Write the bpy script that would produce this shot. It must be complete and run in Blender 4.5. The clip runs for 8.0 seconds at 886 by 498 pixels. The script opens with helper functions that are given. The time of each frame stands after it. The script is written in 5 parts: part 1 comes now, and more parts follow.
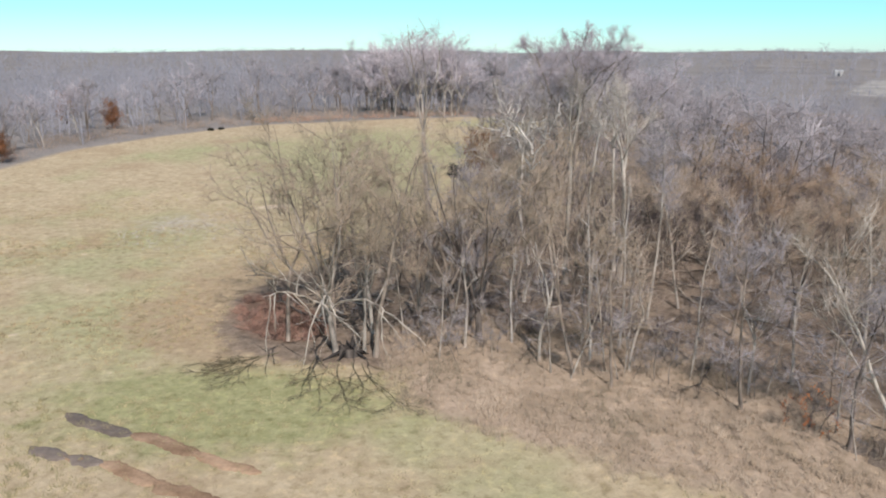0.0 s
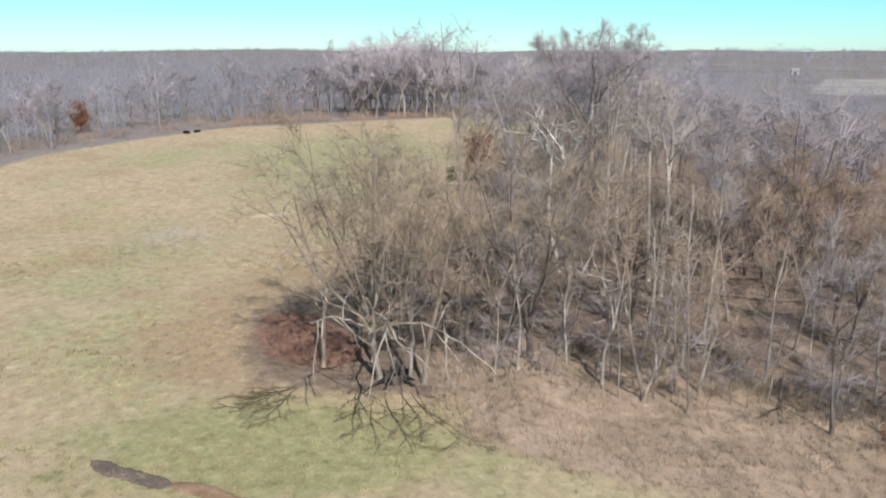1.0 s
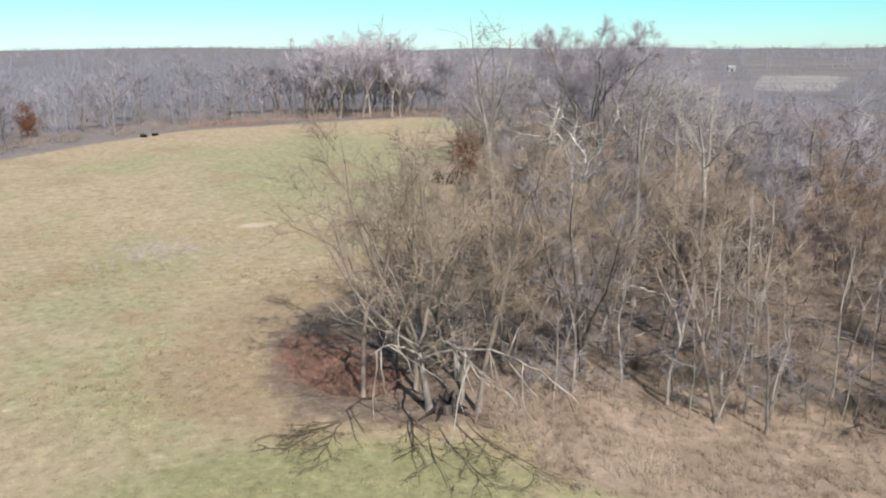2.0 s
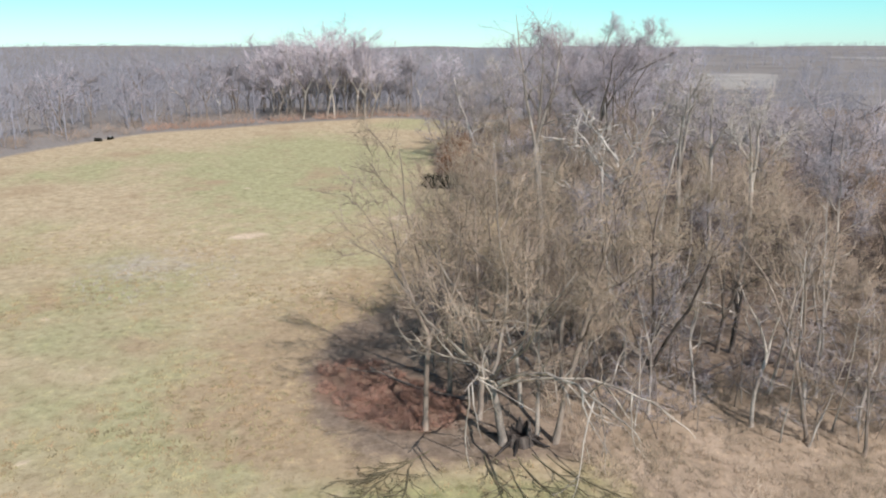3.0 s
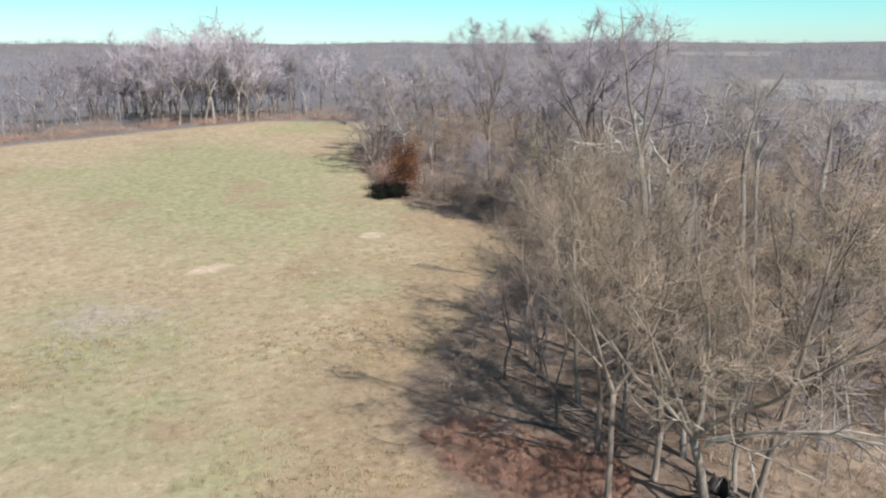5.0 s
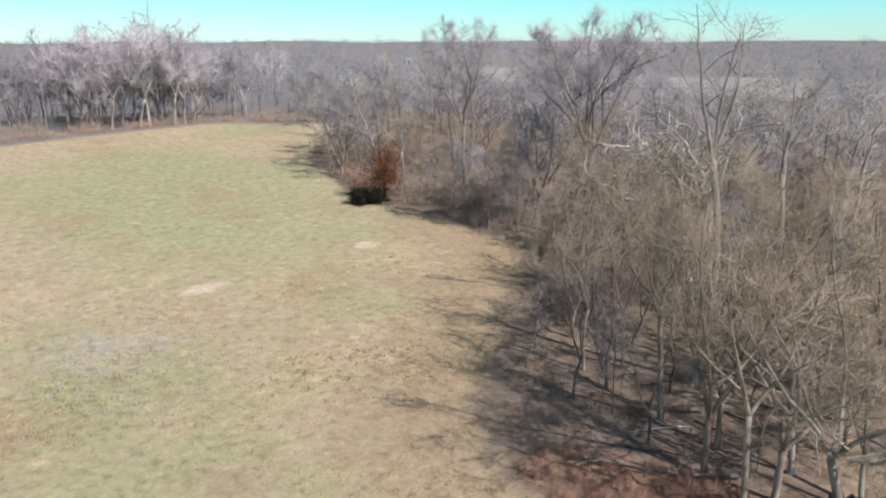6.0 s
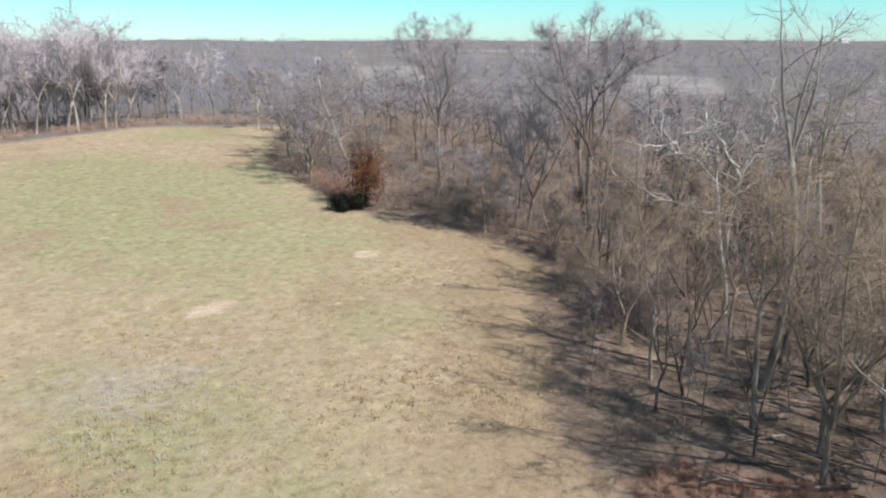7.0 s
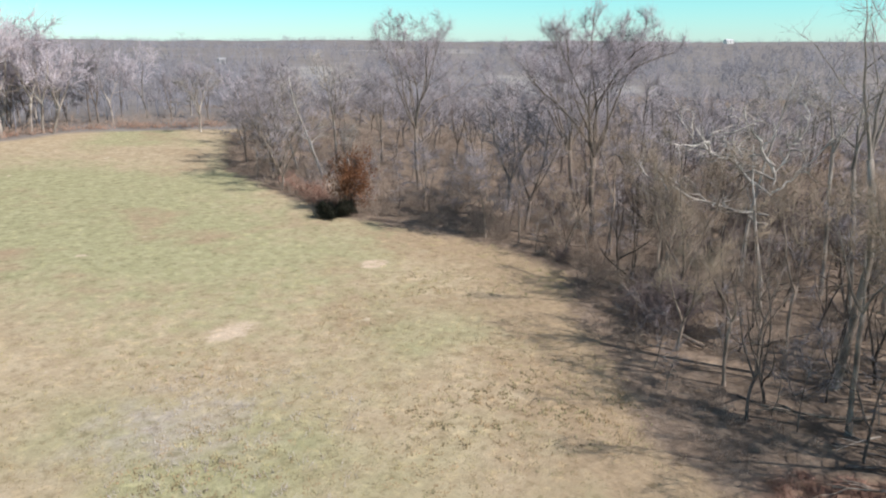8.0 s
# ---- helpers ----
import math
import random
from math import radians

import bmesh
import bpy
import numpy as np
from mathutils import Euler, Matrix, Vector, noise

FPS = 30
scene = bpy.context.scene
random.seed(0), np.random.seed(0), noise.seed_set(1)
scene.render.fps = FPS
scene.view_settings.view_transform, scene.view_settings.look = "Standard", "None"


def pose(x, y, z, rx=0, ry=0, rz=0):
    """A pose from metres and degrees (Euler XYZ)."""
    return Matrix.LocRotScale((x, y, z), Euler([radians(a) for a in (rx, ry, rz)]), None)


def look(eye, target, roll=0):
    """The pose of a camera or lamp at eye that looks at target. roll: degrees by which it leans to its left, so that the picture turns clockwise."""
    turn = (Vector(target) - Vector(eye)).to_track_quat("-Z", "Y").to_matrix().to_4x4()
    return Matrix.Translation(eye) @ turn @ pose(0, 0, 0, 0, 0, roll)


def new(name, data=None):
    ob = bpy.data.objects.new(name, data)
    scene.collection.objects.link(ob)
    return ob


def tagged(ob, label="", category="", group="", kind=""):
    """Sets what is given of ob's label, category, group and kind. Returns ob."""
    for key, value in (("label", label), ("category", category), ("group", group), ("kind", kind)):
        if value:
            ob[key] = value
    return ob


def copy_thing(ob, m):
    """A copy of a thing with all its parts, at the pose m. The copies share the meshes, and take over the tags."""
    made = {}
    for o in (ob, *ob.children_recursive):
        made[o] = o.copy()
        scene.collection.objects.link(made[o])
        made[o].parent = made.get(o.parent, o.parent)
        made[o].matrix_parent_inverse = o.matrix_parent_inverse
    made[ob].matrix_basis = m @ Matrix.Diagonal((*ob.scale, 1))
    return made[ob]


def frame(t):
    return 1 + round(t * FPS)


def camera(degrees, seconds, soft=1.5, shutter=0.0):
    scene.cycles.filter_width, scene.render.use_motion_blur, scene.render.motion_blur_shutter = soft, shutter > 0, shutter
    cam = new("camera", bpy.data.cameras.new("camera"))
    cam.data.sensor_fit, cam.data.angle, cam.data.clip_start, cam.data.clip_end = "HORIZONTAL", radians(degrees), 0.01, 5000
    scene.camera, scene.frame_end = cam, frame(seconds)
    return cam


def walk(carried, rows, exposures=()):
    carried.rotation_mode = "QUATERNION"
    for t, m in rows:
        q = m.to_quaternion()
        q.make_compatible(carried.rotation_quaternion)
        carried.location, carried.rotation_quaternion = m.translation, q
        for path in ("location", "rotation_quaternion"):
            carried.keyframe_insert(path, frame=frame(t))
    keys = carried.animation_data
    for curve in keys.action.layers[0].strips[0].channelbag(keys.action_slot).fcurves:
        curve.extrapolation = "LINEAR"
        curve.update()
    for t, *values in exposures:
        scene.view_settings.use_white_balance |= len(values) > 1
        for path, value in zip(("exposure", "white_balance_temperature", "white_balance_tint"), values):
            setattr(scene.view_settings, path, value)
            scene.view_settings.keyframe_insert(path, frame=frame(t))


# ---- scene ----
cam = camera(60.3, 8.0, soft=2.0)
METRES, EYE, TILT, LEAN, TURN = 60.0, 17.4, -0.3, 5.3, 0.0
ROWS = [
    (0.0, 0.0, 0.0, 0.0, 1.39, -14.48, -5.39),
    (0.5, -0.0413, 0.0308, -0.004, 0.07, -14.36, -5.38),
    (1.0, -0.0844, 0.0618, -0.0085, -1.85, -14.22, -5.36),
    (2.5, -0.2183, 0.1592, -0.019, -8.92, -13.79, -5.18),
    (3.0, -0.2645, 0.1972, -0.0233, -11.41, -13.61, -5.17),
    (3.5, -0.311, 0.2379, -0.027, -14.62, -13.37, -4.96),
    (4.0, -0.3583, 0.2814, -0.0312, -18.16, -13.12, -4.83),
    (4.5, -0.4049, 0.3275, -0.0351, -21.67, -12.9, -4.73),
    (6.0, -0.5373, 0.4782, -0.0466, -32.27, -12.21, -4.38),
    (6.5, -0.5776, 0.5341, -0.0506, -35.94, -12.0, -4.21),
    (7.0, -0.6152, 0.5915, -0.0559, -39.64, -11.73, -4.03),
    (7.5, -0.6507, 0.6509, -0.0607, -43.32, -11.44, -3.91),
    (8.0, -0.6814, 0.7125, -0.0647, -46.99, -11.22, -3.68),
]
walk(cam, [(t, pose(0, 0, EYE, TILT, LEAN, TURN) @ pose(METRES * x, METRES * y, METRES * z, 90 + pitch, roll, yaw)) for t, x, y, z, yaw, pitch, roll in ROWS],
     [(0.0, 0.26), (2.0, 0.28), (4.0, 0.32), (6.0, 0.36), (8.0, 0.37)])

# ---- world and sun ----
SUN_AZIMUTH, SUN_HEIGHT = radians(162.0), radians(46.0)
world = bpy.data.worlds.new("sky")
scene.world = world
world.use_nodes = True
wn, wl = world.node_tree.nodes, world.node_tree.links
wn.clear()
sky = wn.new("ShaderNodeTexSky")
sky.sky_type = "NISHITA"
sky.sun_disc = False
sky.sun_elevation, sky.sun_rotation = SUN_HEIGHT, SUN_AZIMUTH
sky.altitude, sky.air_density, sky.dust_density, sky.ozone_density = 200.0, 1.0, 0.1, 1.0
tint = wn.new("ShaderNodeMix")
tint.data_type, tint.blend_type = "RGBA", "MULTIPLY"
tint.inputs["Factor"].default_value = 1.0
geo = wn.new("ShaderNodeTexCoord")
sep = wn.new("ShaderNodeSeparateXYZ")
high = wn.new("ShaderNodeValToRGB")
high.color_ramp.elements[0].position, high.color_ramp.elements[0].color = 0.0, (0.60, 0.93, 1.27, 1.0)
high.color_ramp.elements[1].position, high.color_ramp.elements[1].color = 0.40, (1.0, 0.92, 0.78, 1.0)
mid_sky = high.color_ramp.elements.new(0.045)
mid_sky.color = (0.515, 1.01, 1.18, 1.0)
wl.new(geo.outputs["Generated"], sep.inputs["Vector"])
wl.new(sep.outputs["Z"], high.inputs["Fac"])
wl.new(high.outputs["Color"], tint.inputs["B"])
back = wn.new("ShaderNodeBackground")
back.inputs["Strength"].default_value = 0.10
wout = wn.new("ShaderNodeOutputWorld")
wl.new(sky.outputs["Color"], tint.inputs["A"])
wl.new(tint.outputs["Result"], back.inputs["Color"])
wl.new(back.outputs["Background"], wout.inputs["Surface"])

lamp = bpy.data.lights.new("sun", "SUN")
lamp.energy, lamp.angle, lamp.color = 4.0, radians(0.55), (1.0, 0.915, 0.86)
sun = new("sun", lamp)
sun_from = Vector((math.sin(SUN_AZIMUTH) * math.cos(SUN_HEIGHT), math.cos(SUN_AZIMUTH) * math.cos(SUN_HEIGHT), math.sin(SUN_HEIGHT)))
sun.matrix_world = look(sun_from * 60, (0, 0, 0))
scene.view_settings.exposure = 0.35


# ---- materials ----
def material(name, low, high, size=4.0, rough=0.9, bump=0.3, stretch=(1, 1, 1), spread=0.25, fine=30.0, third=None):
    """A two-scale mottled surface between two colours, varied a little from object to object."""
    m = bpy.data.materials.new(name)
    m.use_nodes = True
    n, l = m.node_tree.nodes, m.node_tree.links
    b = n["Principled BSDF"]
    b.inputs["Roughness"].default_value = rough
    b.inputs["Specular IOR Level"].default_value = 0.15
    tc = n.new("ShaderNodeTexCoord")
    mp = n.new("ShaderNodeMapping")
    mp.inputs["Scale"].default_value = stretch
    l.new(tc.outputs["Object"], mp.inputs["Vector"])
    a = n.new("ShaderNodeTexNoise")
    a.inputs["Scale"].default_value, a.inputs["Detail"].default_value = size, 5
    f = n.new("ShaderNodeTexNoise")
    f.inputs["Scale"].default_value, f.inputs["Detail"].default_value = fine, 3
    l.new(mp.outputs[0], a.inputs["Vector"])
    l.new(mp.outputs[0], f.inputs["Vector"])
    ramp = n.new("ShaderNodeValToRGB")
    ramp.color_ramp.elements[0].position, ramp.color_ramp.elements[1].position = 0.34, 0.66
    ramp.color_ramp.elements[0].color, ramp.color_ramp.elements[1].color = (*low, 1), (*high, 1)
    if third:
        e = ramp.color_ramp.elements.new(0.5)
        e.color = (*third, 1)
    l.new(a.outputs["Fac"], ramp.inputs["Fac"])
    info = n.new("ShaderNodeObjectInfo")
    hsv = n.new("ShaderNodeHueSaturation")
    vr = n.new("ShaderNodeMapRange")
    vr.inputs["To Min"].default_value, vr.inputs["To Max"].default_value = 1 - spread, 1 + spread
    l.new(info.outputs["Random"], vr.inputs["Value"])
    fr = n.new("ShaderNodeMapRange")
    fr.inputs["To Min"].default_value, fr.inputs["To Max"].default_value = 0.7, 1.3
    l.new(f.outputs["Fac"], fr.inputs["Value"])
    mul = n.new("ShaderNodeMath")
    mul.operation = "MULTIPLY"
    l.new(vr.outputs["Result"], mul.inputs[0])
    l.new(fr.outputs["Result"], mul.inputs[1])
    l.new(mul.outputs[0], hsv.inputs["Value"])
    l.new(ramp.outputs["Color"], hsv.inputs["Color"])
    l.new(hsv.outputs["Color"], b.inputs["Base Color"])
    if bump:
        bp = n.new("ShaderNodeBump")
        bp.inputs["Strength"].default_value, bp.inputs["Distance"].default_value = bump, 0.03
        l.new(f.outputs["Fac"], bp.inputs["Height"])
        l.new(bp.outputs["Normal"], b.inputs["Normal"])
    return m


BARK = material("grey_bark", (0.14, 0.113, 0.094), (0.36, 0.302, 0.252), 3, bump=0.6, stretch=(1, 1, 0.25))
DARK_BARK = material("dark_bark", (0.06, 0.05, 0.045), (0.20, 0.17, 0.15), 3, bump=0.6, stretch=(1, 1, 0.25))
PALE_BARK = material("pale_bark", (0.19, 0.165, 0.145), (0.60, 0.545, 0.48), 1.6, bump=0.3, stretch=(1, 1, 0.4), third=(0.40, 0.358, 0.312))
ASH_BARK = material("ash_bark", (0.16, 0.138, 0.118), (0.44, 0.39, 0.34), 1.8, bump=0.4, stretch=(1, 1, 0.4))
WHITE_BARK = material("white_bark", (0.30, 0.272, 0.245), (0.66, 0.615, 0.565), 1.6, bump=0.3, stretch=(1, 1, 0.4))
TWIG = material("grey_twigs", (0.255, 0.234, 0.246), (0.40, 0.37, 0.39), 0.5, bump=0)
WARM_TWIG = material("warm_grey_twigs", (0.315, 0.25, 0.198), (0.465, 0.378, 0.30), 0.5, bump=0)
TAN_TWIG = material("tan_twigs", (0.325, 0.257, 0.195), (0.47, 0.382, 0.295), 0.5, bump=0)
OLIVE_TWIG = material("olive_twigs", (0.285, 0.235, 0.178), (0.415, 0.348, 0.262), 0.5, bump=0)
OCHRE_TWIG = material("ochre_twigs", (0.25, 0.18, 0.13), (0.36, 0.265, 0.19), 0.5, bump=0)
# paled to lilac so that high crowns look hazy and lit through
HAZED_LILAC_TWIG = material("hazed_lilac_twigs", (0.40, 0.365, 0.395), (0.56, 0.51, 0.55), 0.5, bump=0)
# darker than the other twigs: the wood's deep shade put into the colour
SHADE_PLUM_TWIG = material("shade_plum_twigs", (0.13, 0.108, 0.108), (0.215, 0.18, 0.182), 0.5, bump=0)
PALE_TWIG = material("pale_twigs", (0.30, 0.27, 0.24), (0.46, 0.42, 0.37), 0.5, bump=0)
RED_TWIG = material("red_twigs", (0.30, 0.176, 0.136), (0.45, 0.285, 0.223), 0.8, bump=0)
BRUSH = material("brush_twigs", (0.235, 0.187, 0.153), (0.37, 0.30, 0.246), 0.8, bump=0)
# bluish-grey tint puts the haze of distance into the twig colour
HAZED_FAR_TWIG = material("hazed_far_twigs", (0.188, 0.188, 0.214), (0.318, 0.318, 0.358), 0.02, bump=0, fine=0.15)
RUST_LEAF = material("rust_leaves", (0.17, 0.078, 0.042), (0.34, 0.165, 0.09), 1.0, bump=0)
ORANGE_LEAF = material("orange_leaves", (0.36, 0.11, 0.04), (0.55, 0.22, 0.08), 2.0, bump=0)
CEDAR = material("cedar_foliage", (0.014, 0.017, 0.012), (0.036, 0.038, 0.026), 2.0, bump=0)
GRASS = material("grass_blades", (0.25, 0.235, 0.125), (0.42, 0.36, 0.215), 0.25, bump=0, fine=3)
WEED = material("weed_leaves", (0.26, 0.23, 0.135), (0.40, 0.345, 0.215), 0.4, bump=0, fine=3)
LEAFY = material("leafy_clumps", (0.20, 0.165, 0.095), (0.39, 0.285, 0.175), 0.7, bump=0, fine=4)
TALL_GRASS = material("tall_dry_grass", (0.30, 0.25, 0.183), (0.58, 0.475, 0.37), 0.22, bump=0, fine=3, third=(0.43, 0.345, 0.26))
MUD = material("orange_mud", (0.255, 0.168, 0.108), (0.43, 0.30, 0.205), 0.8, rough=0.85, bump=0.8, fine=6)
WET = material("wet_mud", (0.12, 0.098, 0.084), (0.20, 0.166, 0.142), 1.0, rough=0.5, bump=0.2, fine=5)

# ---- the lie of the land ----
HEIGHT_Y = (-5000, -60, 27, 36, 48, 60, 78, 96, 162, 178, 235, 420, 1500, 5000)
HEIGHT_Z = (-2, -1.5, -0.2, 0.0, 0.4, 0.75, 1.2, 2.2, 5.0, 4.6, 0.6, -0.5, 1.0, 9.0)


def smooth(a, b, v):
    s = np.clip((np.asarray(v, float) - a) / (b - a), 0, 1)
    return s * s * (3 - 2 * s)


def land(x, y):
    """Height of the ground: the field swells away from the camera, the wood and the far land lie lower."""
    z = np.interp(y, HEIGHT_Y, HEIGHT_Z)
    far = smooth(200, 4500, np.hypot(x, y))
    z = z * (1 - 0.9 * smooth(25, 85, x)) * (1 - 0.9 * smooth(-62, -110, x))
    hills = 13.0 * np.exp(-((x - 1337) ** 2 + (y - 636) ** 2) / (2 * 190.0 ** 2)) + 7.0 * np.exp(-((x - 420) ** 2 + (y - 850) ** 2) / (2 * 170.0 ** 2))
    ridge = 7.0 * smooth(1100, 2200, np.hypot(x, y)) * (np.sin(x / 310.0 + y / 900.0) + 0.6 * np.sin(x / 140.0 - y / 400.0 + 1.0))
    return z + ridge + 9.5 * far * (1 - smooth(1500, 5000, y)) + hills


def turf(x, y):
    """Height of the ground with its small unevenness near the field."""
    x, y = np.asarray(x, float), np.asarray(y, float)
    rough = np.array([noise.noise(Vector((a * 0.12, b * 0.12, 0))) for a, b in zip(x.ravel(), y.ravel())]).reshape(x.shape)
    return land(x, y) + 0.12 * rough * (np.hypot(x, y - 60) < 400)


# outlines on the plan
WOOD = ((-12.5, 41.5), (-15.0, 46.0), (-14.6, 51.5), (-12.6, 56.0), (-8.5, 60.0), (-3.0, 66.0), (3.6, 71.5), (5.6, 79.0), (3.0, 89.0),
        (1.2, 95.0), (2.4, 106.0), (4.6, 118.0), (17.0, 137.0), (30.0, 150.0), (60.0, 230.0), (120.0, 215.0), (190.0, 150.0), (210.0, 20.0), (80.0, -10.0), (45.0, 8.0),
        (26.0, 22.0), (19.5, 29.5), (15.5, 34.0), (11.0, 37.5), (6.0, 38.5), (1.0, 41.0), (-4.0, 40.4))
FIELD = ((-60, 97), (-58.5, 110), (-49, 127), (-38, 139), (-16, 147.5), (0, 152), (11, 148.5), (24, 142), (60, 100), (60, -60), (-120, -60), (-95, 60))
RED_PATCH = ((-14.6, 51.6), (-15.2, 47.6), (-13.6, 44.6), (-11.0, 43.0), (-8.6, 43.6), (-8.2, 46.0), (-10.6, 48.6), (-12.0, 51.4))
TALL = ((-4.0, 43.6), (1.0, 46.8), (7.0, 45.2), (12.5, 42.4), (17.5, 37.6), (22.5, 31.4), (26, 22), (20, 20), (14.0, 26.5), (7.5, 29.5), (1.5, 33.0), (-2.6, 35.5))


def inside(poly, x, y):
    x, y = np.asarray(x, float), np.asarray(y, float)
    hit = np.zeros(x.shape, bool)
    for (ax, ay), (bx, by) in zip(poly, poly[1:] + poly[:1]):
        cross = (ay > y) != (by > y)
        hit ^= cross & (x < (bx - ax) * (y - ay) / ((by - ay) or 1e-9) + ax)
    return hit


def edge_distance(poly, x, y):
    """Signed distance to an outline, positive inside."""
    best = np.full(np.shape(x), 1e9)
    for (ax, ay), (bx, by) in zip(poly, poly[1:] + poly[:1]):
        dx, dy = bx - ax, by - ay
        s = np.clip(((x - ax) * dx + (y - ay) * dy) / (dx * dx + dy * dy), 0, 1)
        best = np.minimum(best, np.hypot(x - ax - s * dx, y - ay - s * dy))
    return np.where(inside(poly, x, y), best, -best)


def pale_pasture(x, y):
    """Two bleached pastures far beyond the wood: 1 inside, 0 outside."""
    d, a = np.hypot(x, y - 40), np.degrees(np.arctan2(x, y - 40))
    one = smooth(0, 25, d - 300) * (1 - smooth(0, 30, d - 480)) * smooth(28.5, 30, a) * (1 - smooth(34, 36, a))
    one = np.maximum(one, smooth(0, 20, d - 220) * (1 - smooth(0, 30, d - 360)) * smooth(45, 47, a) * (1 - smooth(54, 58, a)))
    two = 0.6 * smooth(850, 900, d) * (1 - smooth(1500, 1600, d)) * smooth(36, 38, a) * (1 - smooth(47, 50, a))
    return np.maximum(one, two)


def ground_material():
    m = bpy.data.materials.new("ground")
    m.use_nodes = True
    n, l = m.node_tree.nodes, m.node_tree.links
    b = n["Principled BSDF"]
    b.inputs["Roughness"].default_value = 0.95
    b.inputs["Specular IOR Level"].default_value = 0.1
    tc = n.new("ShaderNodeTexCoord")

    def noise_tex(scale, detail=5, rough=0.6):
        t = n.new("ShaderNodeTexNoise")
        t.inputs["Scale"].default_value, t.inputs["Detail"].default_value, t.inputs["Roughness"].default_value = scale, detail, rough
        l.new(tc.outputs["Object"], t.inputs["Vector"])
        return t.outputs["Fac"]

    def ramp(fac, *stops):
        r = n.new("ShaderNodeValToRGB")
        while len(r.color_ramp.elements) < len(stops):
            r.color_ramp.elements.new(0.5)
        for e, (p, c) in zip(r.color_ramp.elements, stops):
            e.position, e.color = p, (*c, 1)
        l.new(fac, r.inputs["Fac"])
        return r.outputs["Color"]

    def mix(fac, a, b_, kind="MIX"):
        x = n.new("ShaderNodeMix")
        x.data_type, x.blend_type = "RGBA", kind
        if isinstance(fac, float):
            x.inputs["Factor"].default_value = fac
        else:
            l.new(fac, x.inputs["Factor"])
        l.new(a, x.inputs["A"])
        l.new(b_, x.inputs["B"])
        return x.outputs["Result"]

    def zone(name, ragged=0.5):
        """A zone's weight with an uneven border."""
        at = n.new("ShaderNodeAttribute")
        at.attribute_name = name
        add = n.new("ShaderNodeMath")
        add.operation = "ADD"
        l.new(at.outputs["Fac"], add.inputs[0])
        sub = n.new("ShaderNodeMath")
        sub.operation, sub.inputs[1].default_value = "MULTIPLY_ADD", ragged
        sub.inputs[2].default_value = -ragged / 2
        l.new(noise_tex(0.6), sub.inputs[0])
        l.new(sub.outputs[0], add.inputs[1])
        mr = n.new("ShaderNodeMapRange")
        mr.interpolation_type = "SMOOTHSTEP"
        mr.inputs["From Min"].default_value, mr.inputs["From Max"].default_value = 0.3, 0.7
        l.new(add.outputs[0], mr.inputs["Value"])
        return mr.outputs["Result"]

    straw = ramp(noise_tex(0.9, 8, 0.7), (0.30, (0.36, 0.289, 0.192)), (0.5, (0.442, 0.363, 0.25)), (0.72, (0.527, 0.444, 0.318)))
    green = ramp(noise_tex(1.3, 8, 0.7), (0.30, (0.285, 0.28, 0.16)), (0.5, (0.358, 0.348, 0.207)), (0.72, (0.455, 0.43, 0.276)))
    lush = ramp(noise_tex(1.3, 8, 0.7), (0.30, (0.235, 0.24, 0.122)), (0.5, (0.305, 0.305, 0.163)), (0.72, (0.395, 0.38, 0.22)))
    litter = ramp(noise_tex(1.1, 8, 0.75), (0.28, (0.115, 0.09, 0.071)), (0.5, (0.21, 0.165, 0.13)), (0.72, (0.342, 0.276, 0.217)))
    tall = ramp(noise_tex(0.35, 8, 0.7), (0.32, (0.26, 0.208, 0.156)), (0.5, (0.375, 0.298, 0.228)), (0.68, (0.49, 0.392, 0.31)))
    bleached = ramp(noise_tex(0.05, 4), (0.3, (0.275, 0.262, 0.25)), (0.7, (0.41, 0.392, 0.375)))
    far = ramp(noise_tex(0.02, 6), (0.3, (0.19, 0.175, 0.168)), (0.7, (0.28, 0.26, 0.252)))
    patches = n.new("ShaderNodeMapRange")
    patches.interpolation_type = "SMOOTHSTEP"
    patches.inputs["From Min"].default_value, patches.inputs["From Max"].default_value = 0.46, 0.64
    l.new(noise_tex(0.055, 4, 0.55), patches.inputs["Value"])
    c = mix(patches.outputs["Result"], straw, green)
    c = mix(zone("green", 0.7), c, green)
    c = mix(zone("lush", 0.8), c, lush)
    c = mix(zone("rim", 0.8), c, straw)
    # reddish thatch and small bleached spots
    thatch = n.new("ShaderNodeMapRange")
    thatch.interpolation_type = "SMOOTHSTEP"
    thatch.inputs["From Min"].default_value, thatch.inputs["From Max"].default_value = 0.50, 0.72
    l.new(noise_tex(0.13, 5, 0.65), thatch.inputs["Value"])
    # brown thatch, darkened in part for the shadows that lie along the wood
    pink = ramp(noise_tex(2.2, 6, 0.7), (0.3, (0.315, 0.242, 0.16)), (0.7, (0.43, 0.34, 0.232)))
    c = mix(thatch.outputs["Result"], c, pink)
    spot = n.new("ShaderNodeMapRange")
    spot.interpolation_type = "SMOOTHSTEP"
    spot.inputs["From Min"].default_value, spot.inputs["From Max"].default_value = 0.70, 0.76
    l.new(noise_tex(0.45, 3, 0.5), spot.inputs["Value"])
    dry = ramp(noise_tex(5.0, 4), (0.3, (0.44, 0.37, 0.26)), (0.7, (0.58, 0.50, 0.38)))
    c = mix(spot.outputs["Result"], c, dry)
    worn = ramp(noise_tex(3.0, 5, 0.7), (0.3, (0.50, 0.405, 0.30)), (0.7, (0.66, 0.55, 0.43)))
    c = mix(zone("bare", 0.8), c, worn)
    c = mix(zone("edge", 0.9), c, pink)
